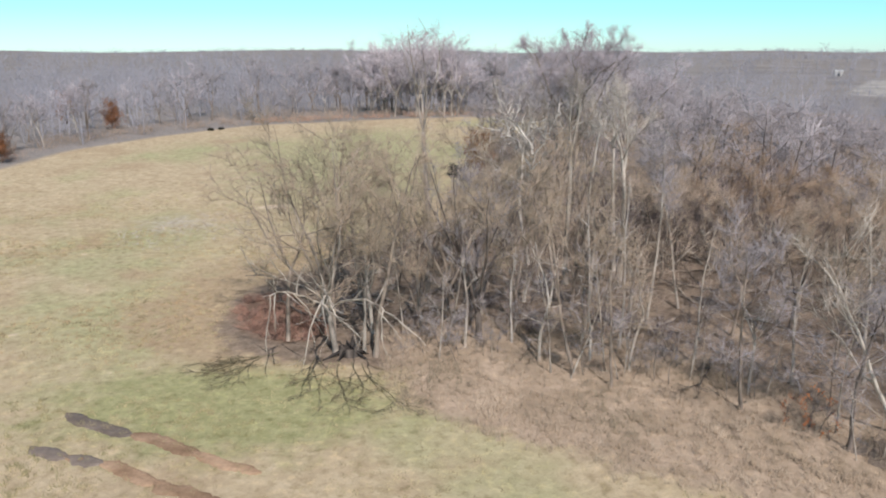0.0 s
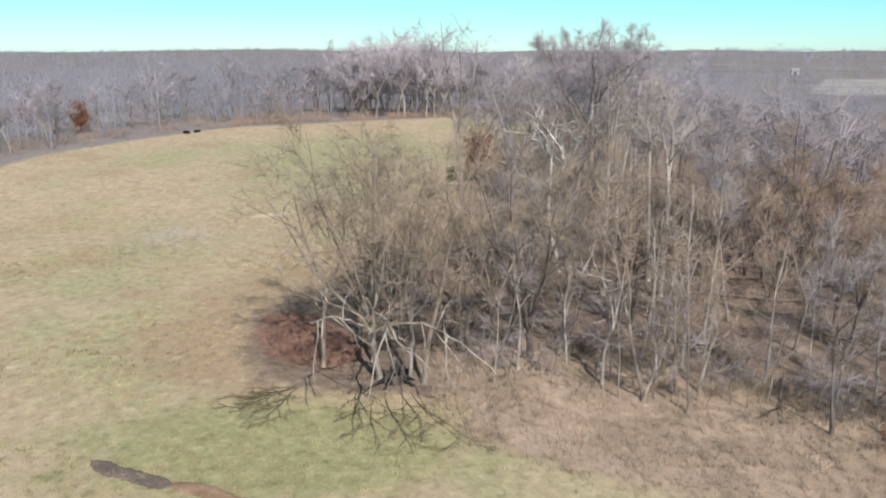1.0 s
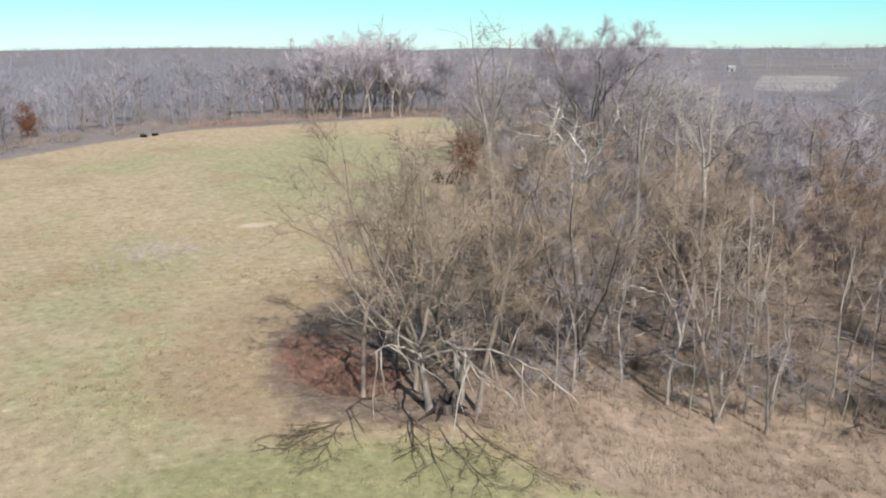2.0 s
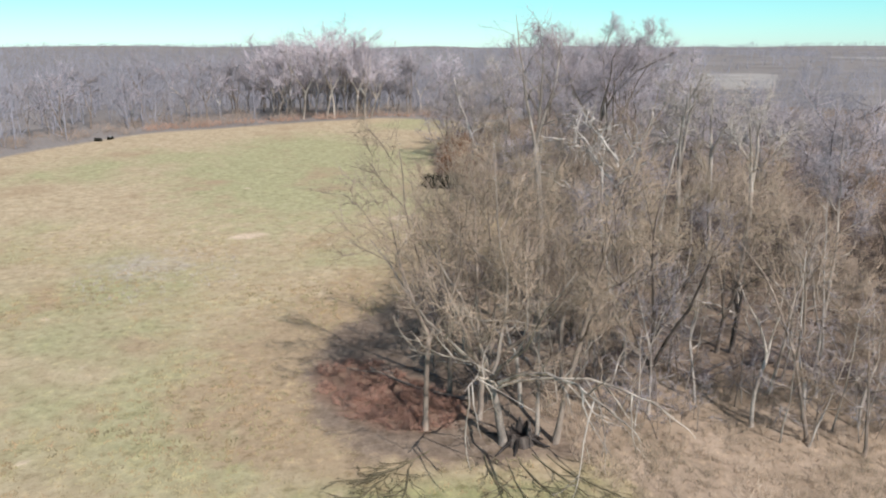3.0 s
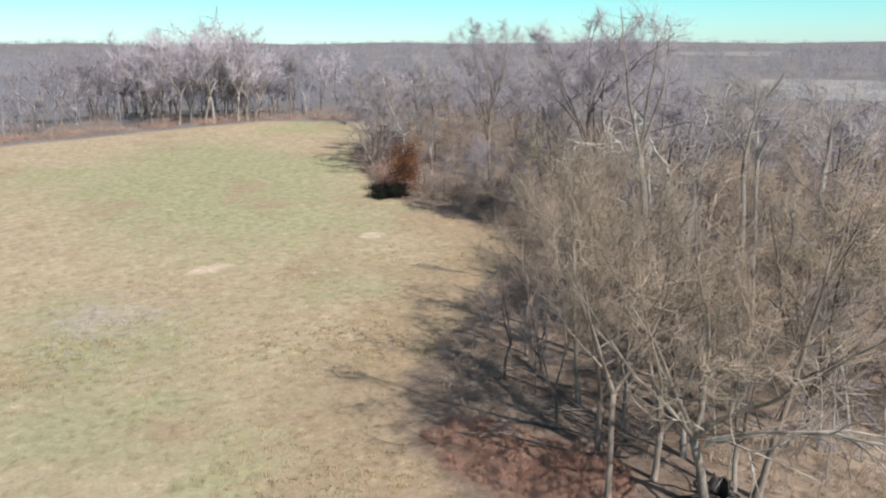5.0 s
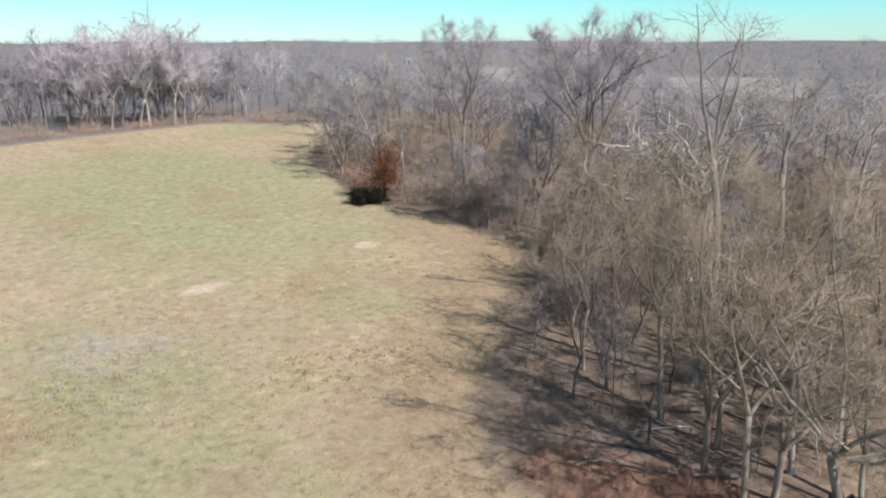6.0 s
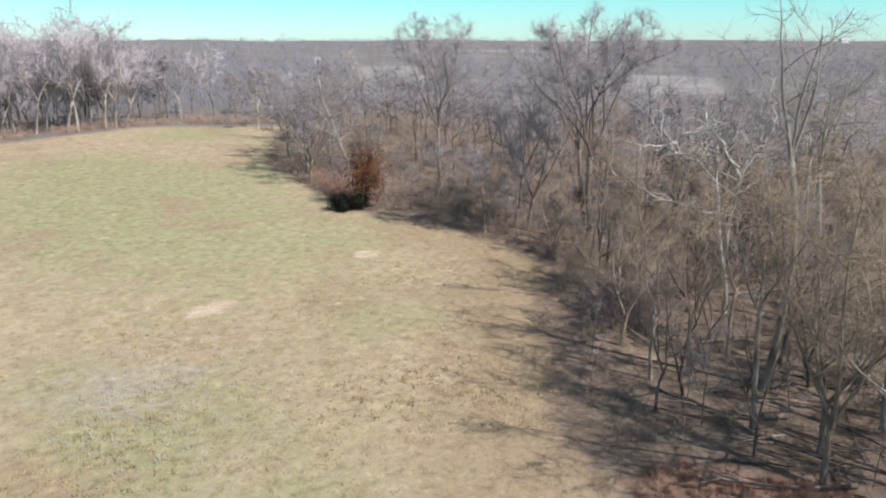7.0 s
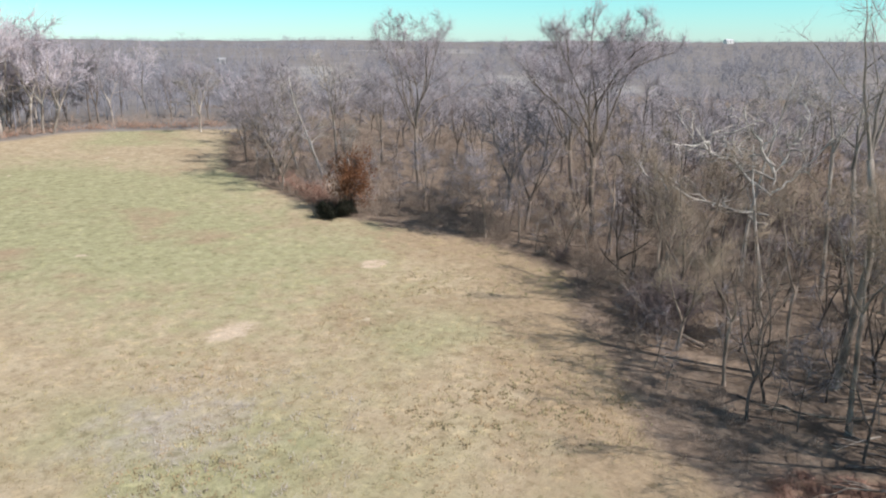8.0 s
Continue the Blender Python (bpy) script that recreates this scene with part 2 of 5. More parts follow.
    grey = ramp(noise_tex(1.8, 6, 0.7), (0.3, (0.34, 0.30, 0.25)), (0.7, (0.49, 0.44, 0.385)))
    c = mix(zone("weedy", 0.9), c, grey)
    c = mix(zone("far", 0.1), c, far)
    grassy = n.new("ShaderNodeMapRange")
    grassy.interpolation_type = "SMOOTHSTEP"
    grassy.inputs["From Min"].default_value, grassy.inputs["From Max"].default_value = 0.59, 0.70
    l.new(noise_tex(0.16, 5, 0.6), grassy.inputs["Value"])
    litter = mix(grassy.outputs["Result"], litter, tall)
    c = mix(zone("wood", 0.8), c, litter)
    rusty = ramp(noise_tex(1.2, 8, 0.7), (0.3, (0.165, 0.108, 0.08)), (0.5, (0.24, 0.164, 0.124)), (0.72, (0.345, 0.25, 0.192)))
    c = mix(zone("red", 0.8), c, rusty)
    c = mix(zone("tall", 1.0), c, tall)
    c = mix(zone("pasture", 0.2), c, bleached)
    # clods and tufts
    speck = ramp(noise_tex(3.5, 6, 0.8), (0.30, (0.76, 0.76, 0.72)), (0.45, (1, 1, 1)), (0.75, (1.14, 1.13, 1.1)))
    c = mix(1.0, c, speck, "MULTIPLY")
    clod = ramp(noise_tex(1.7, 3, 0.6), (0.30, (0.74, 0.73, 0.68)), (0.45, (1, 1, 1)), (0.56, (1, 1, 1)), (0.70, (1.22, 1.2, 1.14)))
    c = mix(1.0, c, clod, "MULTIPLY")
    l.new(c, b.inputs["Base Color"])
    bp = n.new("ShaderNodeBump")
    bp.inputs["Strength"].default_value, bp.inputs["Distance"].default_value = 0.5, 0.2
    l.new(noise_tex(2.5, 8, 0.75), bp.inputs["Height"])
    l.new(bp.outputs["Normal"], b.inputs["Normal"])
    return m


def build_ground():
    u = np.linspace(-1, 1, 260)
    xs = 5.0 + 4700 * np.sinh(u * 7.2) / math.sinh(7.2)
    ys = 65.0 + 4700 * np.sinh(u * 7.2) / math.sinh(7.2)
    gx, gy = np.meshgrid(xs, ys)
    gz = turf(gx, gy)
    n = len(u)
    k = np.arange(n * n).reshape(n, n)
    quads = np.stack([k[:-1, :-1], k[:-1, 1:], k[1:, 1:], k[1:, :-1]], -1).reshape(-1, 4)
    me = bpy.data.meshes.new("ground")
    me.from_pydata(np.stack([gx, gy, gz], -1).reshape(-1, 3).tolist(), [], quads.tolist())
    me.shade_smooth()
    for name, w in (
        # litter spreads past the outline, partly in place of tree shadows there
        ("wood", np.clip(0.70 + edge_distance(WOOD, gx, gy) / 4.5, 0, 1)),
        ("tall", np.clip(0.5 + edge_distance(TALL, gx, gy) / 4.0, 0, 1)),
        ("far", np.clip(0.5 - np.maximum(edge_distance(FIELD, gx, gy), edge_distance(WOOD, gx, gy)) / 6.0, 0, 1)),
        ("lush", np.clip(1.05 - 0.8 * np.hypot((gx + 12) / 13, (gy - 35) / 7), 0, 1)),
        ("green", np.clip(0.92 - 0.52 * np.hypot((gx + 15) / 17, (gy - 106) / 32), 0, 1)),
        ("rim", np.clip(0.95 - edge_distance(FIELD, gx, gy) / 22.0, 0, 1) * smooth(70, 90, gy) * (1 - smooth(-20, -5, gx))),
        ("pasture", pale_pasture(gx, gy)),
        ("red", np.clip(0.55 + edge_distance(RED_PATCH, gx, gy) / 3.0, 0, 1)),
        ("weedy", np.clip(0.56 - 0.22 * np.hypot((gx + 27) / 4.0, (gy - 71.5) / 4.5), 0, 1)),
        ("edge", np.clip(1.0 + edge_distance(WOOD, gx, gy) / 13.0, 0, 0.8) * smooth(33, 45, gy) * (1 - smooth(84, 96, gy)) * (gx < 30)),
        ("bare", np.clip(1.15 - np.minimum(np.hypot((gx + 19.9) / 2.5, (gy - 78.8) / 1.5), np.hypot((gx + 5.8) / 1.8, (gy - 82.6) / 1.3)), 0, 1)),
    ):
        me.attributes.new(name, "FLOAT", "POINT").data.foreach_set("value", w.ravel().astype(np.float32))
    me.materials.append(ground_material())
    return tagged(new("ground", me), "gently rolling winter field of green and straw-coloured grass", "ground", kind="structure")


build_ground()


# ---- meshes of twigs and limbs ----
class Buf:
    def __init__(self):
        self.v, self.f, self.n = [], [], 0

    def tube(self, pts, rad, sides):
        """A tapering limb along pts."""
        pts = np.asarray(pts)
        t = np.gradient(pts, axis=0)
        t /= np.linalg.norm(t, axis=1)[:, None] + 1e-9
        ref = np.eye(3)[np.argmin(np.abs(t.mean(0)))]
        u = np.cross(t, ref)
        u /= np.linalg.norm(u, axis=1)[:, None] + 1e-9
        w = np.cross(t, u)
        a = np.linspace(0, 2 * np.pi, sides, endpoint=False)
        ring = np.cos(a)[None, :, None] * u[:, None] + np.sin(a)[None, :, None] * w[:, None]
        v = pts[:, None] + np.asarray(rad)[:, None, None] * ring
        m = len(pts)
        k = self.n + np.arange(m * sides).reshape(m, sides)
        q = np.stack([k[:-1], np.roll(k[:-1], -1, 1), np.roll(k[1:], -1, 1), k[1:]], -1).reshape(-1, 4)
        self.v.append(v.reshape(-1, 3))
        self.f.extend(q.tolist())
        self.f.append(k[-1].tolist())
        self.n += m * sides

    def spikes(self, base, way, length, rad):
        """Many thin three-sided twigs that run out to a point."""
        base, way = np.asarray(base), np.asarray(way)
        way = way / (np.linalg.norm(way, axis=1)[:, None] + 1e-9)
        ref = np.where(np.abs(way[:, 2:3]) < 0.8, np.array([[0, 0, 1.0]]), np.array([[1.0, 0, 0]]))
        u = np.cross(way, ref)
        u /= np.linalg.norm(u, axis=1)[:, None]
        w = np.cross(way, u)
        c = len(base)
        r = np.broadcast_to(rad, c)[:, None]
        v = np.stack([base + r * u, base + r * (-0.5 * u + 0.866 * w), base + r * (-0.5 * u - 0.866 * w), base + way * np.broadcast_to(length, c)[:, None]], 1)
        k = self.n + np.arange(c)[:, None] * 4
        q = np.concatenate([k + np.array([[0, 1, 3]]), k + np.array([[1, 2, 3]]), k + np.array([[2, 0, 3]])])
        self.v.append(v.reshape(-1, 3))
        self.f.extend(q.tolist())
        self.n += c * 4

    def leaves(self, place, way, size):
        """Many small folded leaves, four corners each."""
        place, way = np.asarray(place), np.asarray(way)
        way = way / np.linalg.norm(way, axis=1)[:, None]
        side = np.cross(way, np.roll(way, 1, axis=1) + 0.3)
        side /= np.linalg.norm(side, axis=1)[:, None] + 1e-9
        up = np.cross(side, way)
        s = np.broadcast_to(size, len(place))[:, None]
        v = np.stack([place, place + s * (0.5 * way + 0.35 * side + 0.12 * up), place + s * way, place + s * (0.5 * way - 0.35 * side + 0.12 * up)], 1)
        k = self.n + np.arange(len(place))[:, None] * 4
        self.v.append(v.reshape(-1, 3))
        self.f.extend(np.concatenate([k + np.array([[0, 1, 2]]), k + np.array([[0, 2, 3]])]).tolist())
        self.n += 4 * len(place)

    def mesh(self, name, mat, flat=False):
        me = bpy.data.meshes.new(name)
        me.from_pydata(np.concatenate(self.v).tolist(), [], self.f)
        if not flat:
            me.shade_smooth()
        me.materials.append(mat)
        return me


def part(name, buf, mat, parent, label="", flat=False):
    ob = new(name, buf.mesh(name, mat, flat))
    ob.parent = parent
    return tagged(ob, label)


def unit(v):
    v = np.asarray(v, float)
    return v / (np.linalg.norm(v) + 1e-9)


def wander(rng, p, d, length, steps, wobble, rise):
    """A crooked line that bends upward (rise > 0) or droops."""
    pts, d = [np.asarray(p, float)], unit(d)
    for _ in range(steps):
        d = unit(d + rng.normal(0, wobble, 3) + np.array([0, 0, rise]))
        pts.append(pts[-1] + d * length / steps)
    return np.array(pts)


def along(pts, f):
    s = f * (len(pts) - 1)
    i = min(int(s), len(pts) - 2)
    return pts[i] + (pts[i + 1] - pts[i]) * (s - i), unit(pts[i + 1] - pts[i])


def twigs_on(rng, buf, pts, count, length, rad, wide=0.8, rise=0.15):
    s = rng.uniform(0.15, 1.0, count) * (len(pts) - 1)
    i = np.minimum(s.astype(int), len(pts) - 2)
    seg = pts[i + 1] - pts[i]
    seg = seg / (np.linalg.norm(seg, axis=1)[:, None] + 1e-9)
    way = seg + rng.normal(0, wide, (count, 3)) + np.array([0, 0, rise])
    buf.spikes(pts[i] + (pts[i + 1] - pts[i]) * (s - i)[:, None], way, length * rng.uniform(0.5, 1.3, count), rad * rng.uniform(0.7, 1.3, count))


def limb_out(rng, wood, crown, p, d, length, r, sub, subsub, twigs, twig_len, twig_r, wobble, rise, sides, steps=7, branches=None):
    """One limb with its branches (into wood) and twigs (into crown)."""
    pts = wander(rng, p, d, length, steps, wobble, rise)
    wood.tube(pts, np.linspace(r, max(0.012, r * 0.18), len(pts)), sides)
    for j in range(sub):
        g = 0.2 + 0.8 * (j + rng.uniform(0, 1)) / sub
        q, way = along(pts, min(g, 0.99))
        blen = length * rng.uniform(0.3, 0.55) * (1.2 - 0.5 * g)
        b = wander(rng, q, way + rng.normal(0, 0.75, 3) + np.array([0, 0, 0.1]), blen, 4 if steps > 5 else 2, wobble * 1.3, rise * 0.8)
        br = max(0.01, r * (1 - 0.75 * g) * 0.5)
        own = wood
        if branches is not None:
            own = Buf()
            branches.append(own)
        own.tube(b, np.linspace(br, 0.008, len(b)), 4 if br > 0.035 else 3)
        if subsub:
            s = rng.uniform(0.15, 0.98, subsub)
            q2 = np.array([along(b, v)[0] for v in s])
            w2 = unit(b[-1] - b[0]) + rng.normal(0, 0.8, (subsub, 3)) + np.array([0, 0, 0.12])
            w2 /= np.linalg.norm(w2, axis=1)[:, None]
            l2 = blen * rng.uniform(0.4, 0.8, subsub)
            crown.spikes(q2, w2, l2, twig_r * 1.7)
            for a, w, ll in zip(q2, w2, l2):
                twigs_on(rng, crown, np.stack([a, a + w * ll * 0.5, a + w * ll]), twigs, twig_len, twig_r)
        twigs_on(rng, crown, b, twigs, twig_len, twig_r)
    twigs_on(rng, crown, pts[len(pts) // 3:], twigs * 2, twig_len, twig_r)


def hanging_limb(rng, wood, crown, p, tip, r, hang, twig_r, branches):
    """A long limb that arches out to its tip and lets thin branches hang from its outer half."""
    p, tip = np.array(p, float), np.array(tip, float)
    mid = (p + tip) / 2 + np.array([0, 0, 0.18 * np.linalg.norm(tip - p)])
    t = np.linspace(0, 1, 11)[:, None]
    pts = (1 - t) ** 2 * p + 2 * t * (1 - t) * mid + t ** 2 * tip
    pts[1:-1] += rng.normal(0, 0.06, (9, 3))
    wood.tube(pts, np.linspace(r, 0.025, 11), 6)
    few = hang < 0
    for k in range(abs(hang)):
        q, w = along(pts, 0.45 + 0.53 * (k + rng.uniform(0, 0.9)) / abs(hang))
        down = k % 3 != 0 and not few
        c = wander(rng, q, w * 0.7 + rng.normal(0, 0.45, 3) + np.array([0, 0, -0.9 if down else 0.5]), rng.uniform(1.8, 3.6) if down else rng.uniform(1.0, 2.4), 5, 0.16, -0.04 if down else 0.05)
        own = Buf()
        branches.append(own)
        own.tube(c, np.linspace(0.04, 0.012, 6), 4)
        for _ in range(3):
            a, v = along(c, rng.uniform(0.3, 0.9))
            e = wander(rng, a, v + rng.normal(0, 0.6, 3), rng.uniform(0.5, 1.1), 3, 0.15, -0.03)
            own.tube(e, np.linspace(0.014, 0.007, 4), 3)
            twigs_on(rng, crown, e, 2, 0.4, twig_r)
        twigs_on(rng, crown, c, 3, 0.4, twig_r)


def twisted_limb(rng, wood, crown, p, tip, r, twig_r, branches):
    """A crooked bare limb whose branches curl up along its outer part."""
    p, tip = np.array(p, float), np.array(tip, float)
    size = np.linalg.norm(tip - p)
    t = np.linspace(0, 1, 12)[:, None]
    pts = p + (tip - p) * t
    sway = np.cumsum(rng.normal(0, 0.075 * size, (12, 3)), 0)
    pts += (sway - sway[-1] * t) * (t ** 0.5) * np.array([1, 1, 0.8])
    wood.tube(pts, np.linspace(r, 0.03, 12), 6)
    for k in range(9):
        q, w = along(pts, 0.22 + 0.77 * (k + rng.uniform(0, 0.9)) / 9)
        c = wander(rng, q, w * 0.8 + rng.normal(0, 0.7, 3) + np.array([0, 0, 0.35]), rng.uniform(0.9, 2.6), 6, 0.34, 0.05)
        own = Buf()
        branches.append(own)
        own.tube(c, np.linspace(0.05, 0.014, 7), 4)
        for _ in range(3):
            a, v = along(c, rng.uniform(0.25, 0.95))
            e = wander(rng, a, v + rng.normal(0, 0.7, 3), rng.uniform(0.5, 1.3), 4, 0.3, 0.03)
            own.tube(e, np.linspace(0.022, 0.009, 5), 3)
            twigs_on(rng, crown, e, 3, 0.5, twig_r)


SHAPES = {}


def bare_tree(seed, height, radius, name="bare_tree", bark=None, twig=None, lean=(0.0, 0.0), clear=0.3, limbs=10, reach=0.40, rise=0.06,
              leaders=1, sub=5, subsub=3, twigs=9, twig_len=1.0, twig_r=0.010, wobble=0.16, steep=0.6, steps=7, fork=(0.28, 0.6), split_limbs=False, extra=(), dome=0.0, split_branches=False, thick=0.72, limb_bark=None):
    """A leafless tree at the origin: trunk with its leaders, limbs and a crown of twigs."""
    rng = np.random.default_rng(seed)
    bark, twig = bark or BARK, twig or TWIG
    root = new(name)
    trunk, crown, limb_bufs = Buf(), Buf(), []
    start = np.array([0, 0, -0.25])
    lean3 = np.array([lean[0], lean[1], 1.0])
    stems = []
    if leaders == 1:
        pts = wander(rng, start, lean3, height * 0.95, 10, wobble * 0.35, 0.03)
        rad = radius * np.linspace(1, 0.12, len(pts)) ** 0.9
        rad[0] *= 1.5
        trunk.tube(pts, rad, 8)
        stems.append((pts, rad, clear))
    else:
        bole = wander(rng, start, lean3, height * clear, 5, wobble * 0.3, 0.03)
        rad = radius * np.linspace(1, 0.8, len(bole))
        rad[0] *= 1.5
        trunk.tube(bole, rad, 8)
        spin = rng.uniform(0, 6.28)
        for k in range(leaders):
            a = spin + 6.283 * k / leaders + rng.normal(0, 0.25)
            tilt = rng.uniform(*fork)
            d = unit(lean3 + np.array([math.cos(a) * tilt, math.sin(a) * tilt, 0]))
            top = height * (1 - clear) * rng.uniform(0.8, 1.02)
            if dome:  # steep inner leaders, shorter outer ones
                tilt = fork[0] + (fork[1] - fork[0]) * (k % 3) / 2
                d = unit(lean3 + np.array([math.cos(a) * tilt, math.sin(a) * tilt, 0]))
                top = height * (1 - clear) * (1.0 - dome * (k % 3) / 2)
            pts = wander(rng, bole[-1] - d * 0.1, d, top, 8, wobble * (0.9 if dome else 0.6), 0.06)
            r = np.linspace(radius * (0.40 if dome else thick), radius * 0.08, len(pts))
            trunk.tube(pts, r, 7)
            stems.append((pts, r, 0.4 if dome else 0.15))
    spin = rng.uniform(0, 6.28)
    for i in range(limbs):
        pts, rad, low = stems[i % len(stems)]
        f = low + (0.97 - low) * ((i + rng.uniform(0, 0.8)) / limbs)
        p, d = along(pts, f)
        g = (f - low) / (1 - low)
        a = spin + i * 2.4 + rng.normal(0, 0.3)
        out = np.array([math.cos(a), math.sin(a), 0])
        way = out * (1.0 - 0.25 * g) + d * (0.38 + steep * 0.45 * (0.4 + g))
        length = height * reach * (1.05 - 0.55 * g) * rng.uniform(0.7, 1.2)
        r = float(np.interp(f, np.linspace(0, 1, len(rad)), rad)) * rng.uniform(0.4, 0.62)
        b, own = (Buf() if split_limbs else trunk), ([] if split_branches else None)
        limb_out(rng, b, crown, p, way, length, r, sub, subsub, max(2, round(twigs * min(1.2, length / (height * reach)))), twig_len, twig_r, wobble, rise, 5 if steps > 5 else 4, steps, own)
        if split_limbs:
            limb_bufs.append((b, own))
    for pts, rad, _ in stems:
        twigs_on(rng, crown, pts[len(pts) // 2:], twigs, twig_len, twig_r)
    dead = []
    for p, tip, r, hang in extra:
        b, own = Buf(), []
        if hang:
            hanging_limb(rng, b, crown, p, tip, r, hang, twig_r, own)
        else:
            twisted_limb(rng, b, crown, p, tip, r, twig_r, own)
        dead.append((b, own))
    SHAPES[root.name] = (trunk, crown)
    part("trunk", trunk, bark, root)
    for b, own in limb_bufs + dead:
        skin = limb_bark if limb_bark and (b, own) in dead else bark
        limb = part("limb", b, skin, root)
        for q in own or ():
            part("branch", q, skin, limb)
    part("crown", crown, twig, root, "haze of thin bare twigs")
    return root


def shrub(seed, name, width, height, stems, mat, twigs=14, twig_len=0.5, twig_r=0.007, stem_r=0.02):
    """A many-stemmed leafless bush."""
    rng = np.random.default_rng(seed)
    root = new(name)
    wood, crown = Buf(), Buf()
    for i in range(stems):
        a, rr = rng.uniform(0, 6.28), math.sqrt(rng.uniform(0, 1))
        out = np.array([math.cos(a), math.sin(a), 0])
        p = out * rr * width * 0.22 + np.array([0, 0, -0.1])
        tall = height * (1.05 - 0.45 * rr * rr) * rng.uniform(0.75, 1.1)
        pts = wander(rng, p, out * rr * width * 0.34 / height * 1.3 + np.array([0, 0, 1]), tall, 4, 0.16, 0.0)
        wood.tube(pts, np.linspace(stem_r, 0.006, 5), 3)
        for _ in range(3):
            q, w = along(pts, rng.uniform(0.2, 0.95))
            b = wander(rng, q, w + rng.normal(0, 0.7, 3), tall * rng.uniform(0.2, 0.4), 2, 0.2, 0.0)
            crown.tube(b, np.array([0.010, 0.008, 0.006]), 3)
            twigs_on(rng, crown, b, twigs // 2, twig_len, twig_r, 0.9, 0.0)
        twigs_on(rng, crown, pts, twigs, twig_len, twig_r, 0.9, 0.0)
    part("framework", wood, mat, root)
    part("crown", crown, mat, root)
    return root


def stand(x, y, turn=0.0, size=1.0, tall=None):
    """A pose on the ground."""
    return pose(x, y, float(land(x, y)), 0, 0, turn) @ Matrix.Diagonal((size, size, tall or size, 1))


def place(ob, x, y, turn=0.0):
    ob.matrix_basis = pose(x, y, float(land(x, y)), 0, 0, turn)
    return ob


CAMERA_LINE = ((0, 0), (-7, 5), (-14, 10), (-19, 14), (-24, 20), (-29, 25), (-33, 30), (-37, 36), (-41, 43))  # the camera's path on the plan


def from_camera_line(x, y):
    """Distance to the camera's path, which sets how near and far trees are made."""
    return min(math.hypot(x - a, y - b) for a, b in CAMERA_LINE)


# ---- single trees of the wood's edge ----
def hero(x, y, label, group="trees of the wood", turn=0.0, **kw):
    t = bare_tree(split_branches=kw.get("split_limbs", False) and kw["seed"] != 18, **kw)
    place(t, x, y, turn)
    return tagged(t, label, "tree", group)


HEROES = []


def add_hero(x, y, label, **kw):
    HEROES.append((x, y))
    return hero(x, y, label, **kw)


add_hero(-7.2, 41.4, "leaning grey tree with drooping pale limbs over the grass", seed=11, height=13.5, radius=0.20, leaders=4, clear=0.24, limbs=14, lean=(-0.16, 0.05), fork=(0.3, 0.85), thick=0.48, wobble=0.22, limb_bark=PALE_BARK,
         bark=ASH_BARK, twig=TAN_TWIG, split_limbs=True, twigs=6,
         extra=(((-0.3, 0.0, 3.0), (1.0, -9.0, 5.9), 0.09, 9), ((-0.3, 0.0, 2.8), (4.0, -6.2, 4.6), 0.07, 6),
                ((-0.5, 0.0, 3.4), (-4.6, -1.6, 5.2), 0.035, -4), ((-0.4, 0.0, 2.8), (-2.9, -4.6, 5.0), 0.06, 6)))
add_hero(-5.6, 41.6, "broken pale dead snag beside the leaning tree", seed=12, name="dead_snag", height=7.0, radius=0.12, bark=PALE_BARK, twig=PALE_TWIG, limbs=5, reach=0.2, sub=3, subsub=1, twigs=3)
add_hero(-4.9, 41.2, "grey forked tree in the front row", seed=13, height=13.0, radius=0.15, limbs=10, clear=0.4, twig=TAN_TWIG, split_limbs=True)
add_hero(-2.4, 52.3, "tall grey tree with a high forked crown", seed=14, height=19.0, radius=0.20, leaders=3, clear=0.62, fork=(0.08, 0.27), limbs=12, reach=0.22, lean=(0.065, -0.05), thick=0.5, bark=ASH_BARK, twig=HAZED_LILAC_TWIG, twig_r=0.007, split_limbs=True, twigs=4, sub=4)
add_hero(5.5, 59.2, "pale tree with twisted spreading white limbs", seed=15, height=11.5, radius=0.17, limbs=5, clear=0.6, reach=0.22, wobble=0.3, bark=WHITE_BARK, twig=PALE_TWIG, twigs=2, split_limbs=True,
         extra=(((0, 0, 6.2), (-2.9, 7.2, 8.4), 0.09, 0), ((0, 0, 7.4), (-0.6, 6.2, 11.9), 0.09, 0), ((0, 0, 8.4), (-3.8, 4.6, 10.2), 0.08, 0), ((0, 0, 8.0), (1.9, -0.4, 13.0), 0.085, 0),
                ((0, 0, 9.2), (0.2, 4.4, 10.6), 0.09, 0), ((0, 0, 5.6), (-0.8, 4.3, 7.3), 0.09, 0), ((0, 0, 7.6), (1.6, -2.8, 11.6), 0.075, 0), ((0, 0, 8.8), (-1.6, 1.6, 12.6), 0.09, 0)))
add_hero(7.8, 54.6, "slender pale tree with a narrow fork", seed=16, height=15.5, radius=0.17, leaders=2, clear=0.62, fork=(0.15, 0.3), limbs=8, reach=0.22, bark=PALE_BARK, twig=PALE_TWIG, twigs=5, split_limbs=True)
add_hero(11.5, 53.5, "pale tree with a bright upper trunk", seed=17, height=15.0, radius=0.17, leaders=2, clear=0.6, limbs=9, reach=0.24, bark=PALE_BARK, twig=PALE_TWIG, twigs=5, split_limbs=True)
add_hero(11.9, 57.5, "pale forked tree rising over the brush", seed=36, height=14.5, radius=0.15, leaders=2, clear=0.68, fork=(0.15, 0.4), limbs=7, reach=0.22, bark=PALE_BARK, twig=PALE_TWIG, twigs=4, split_limbs=True)
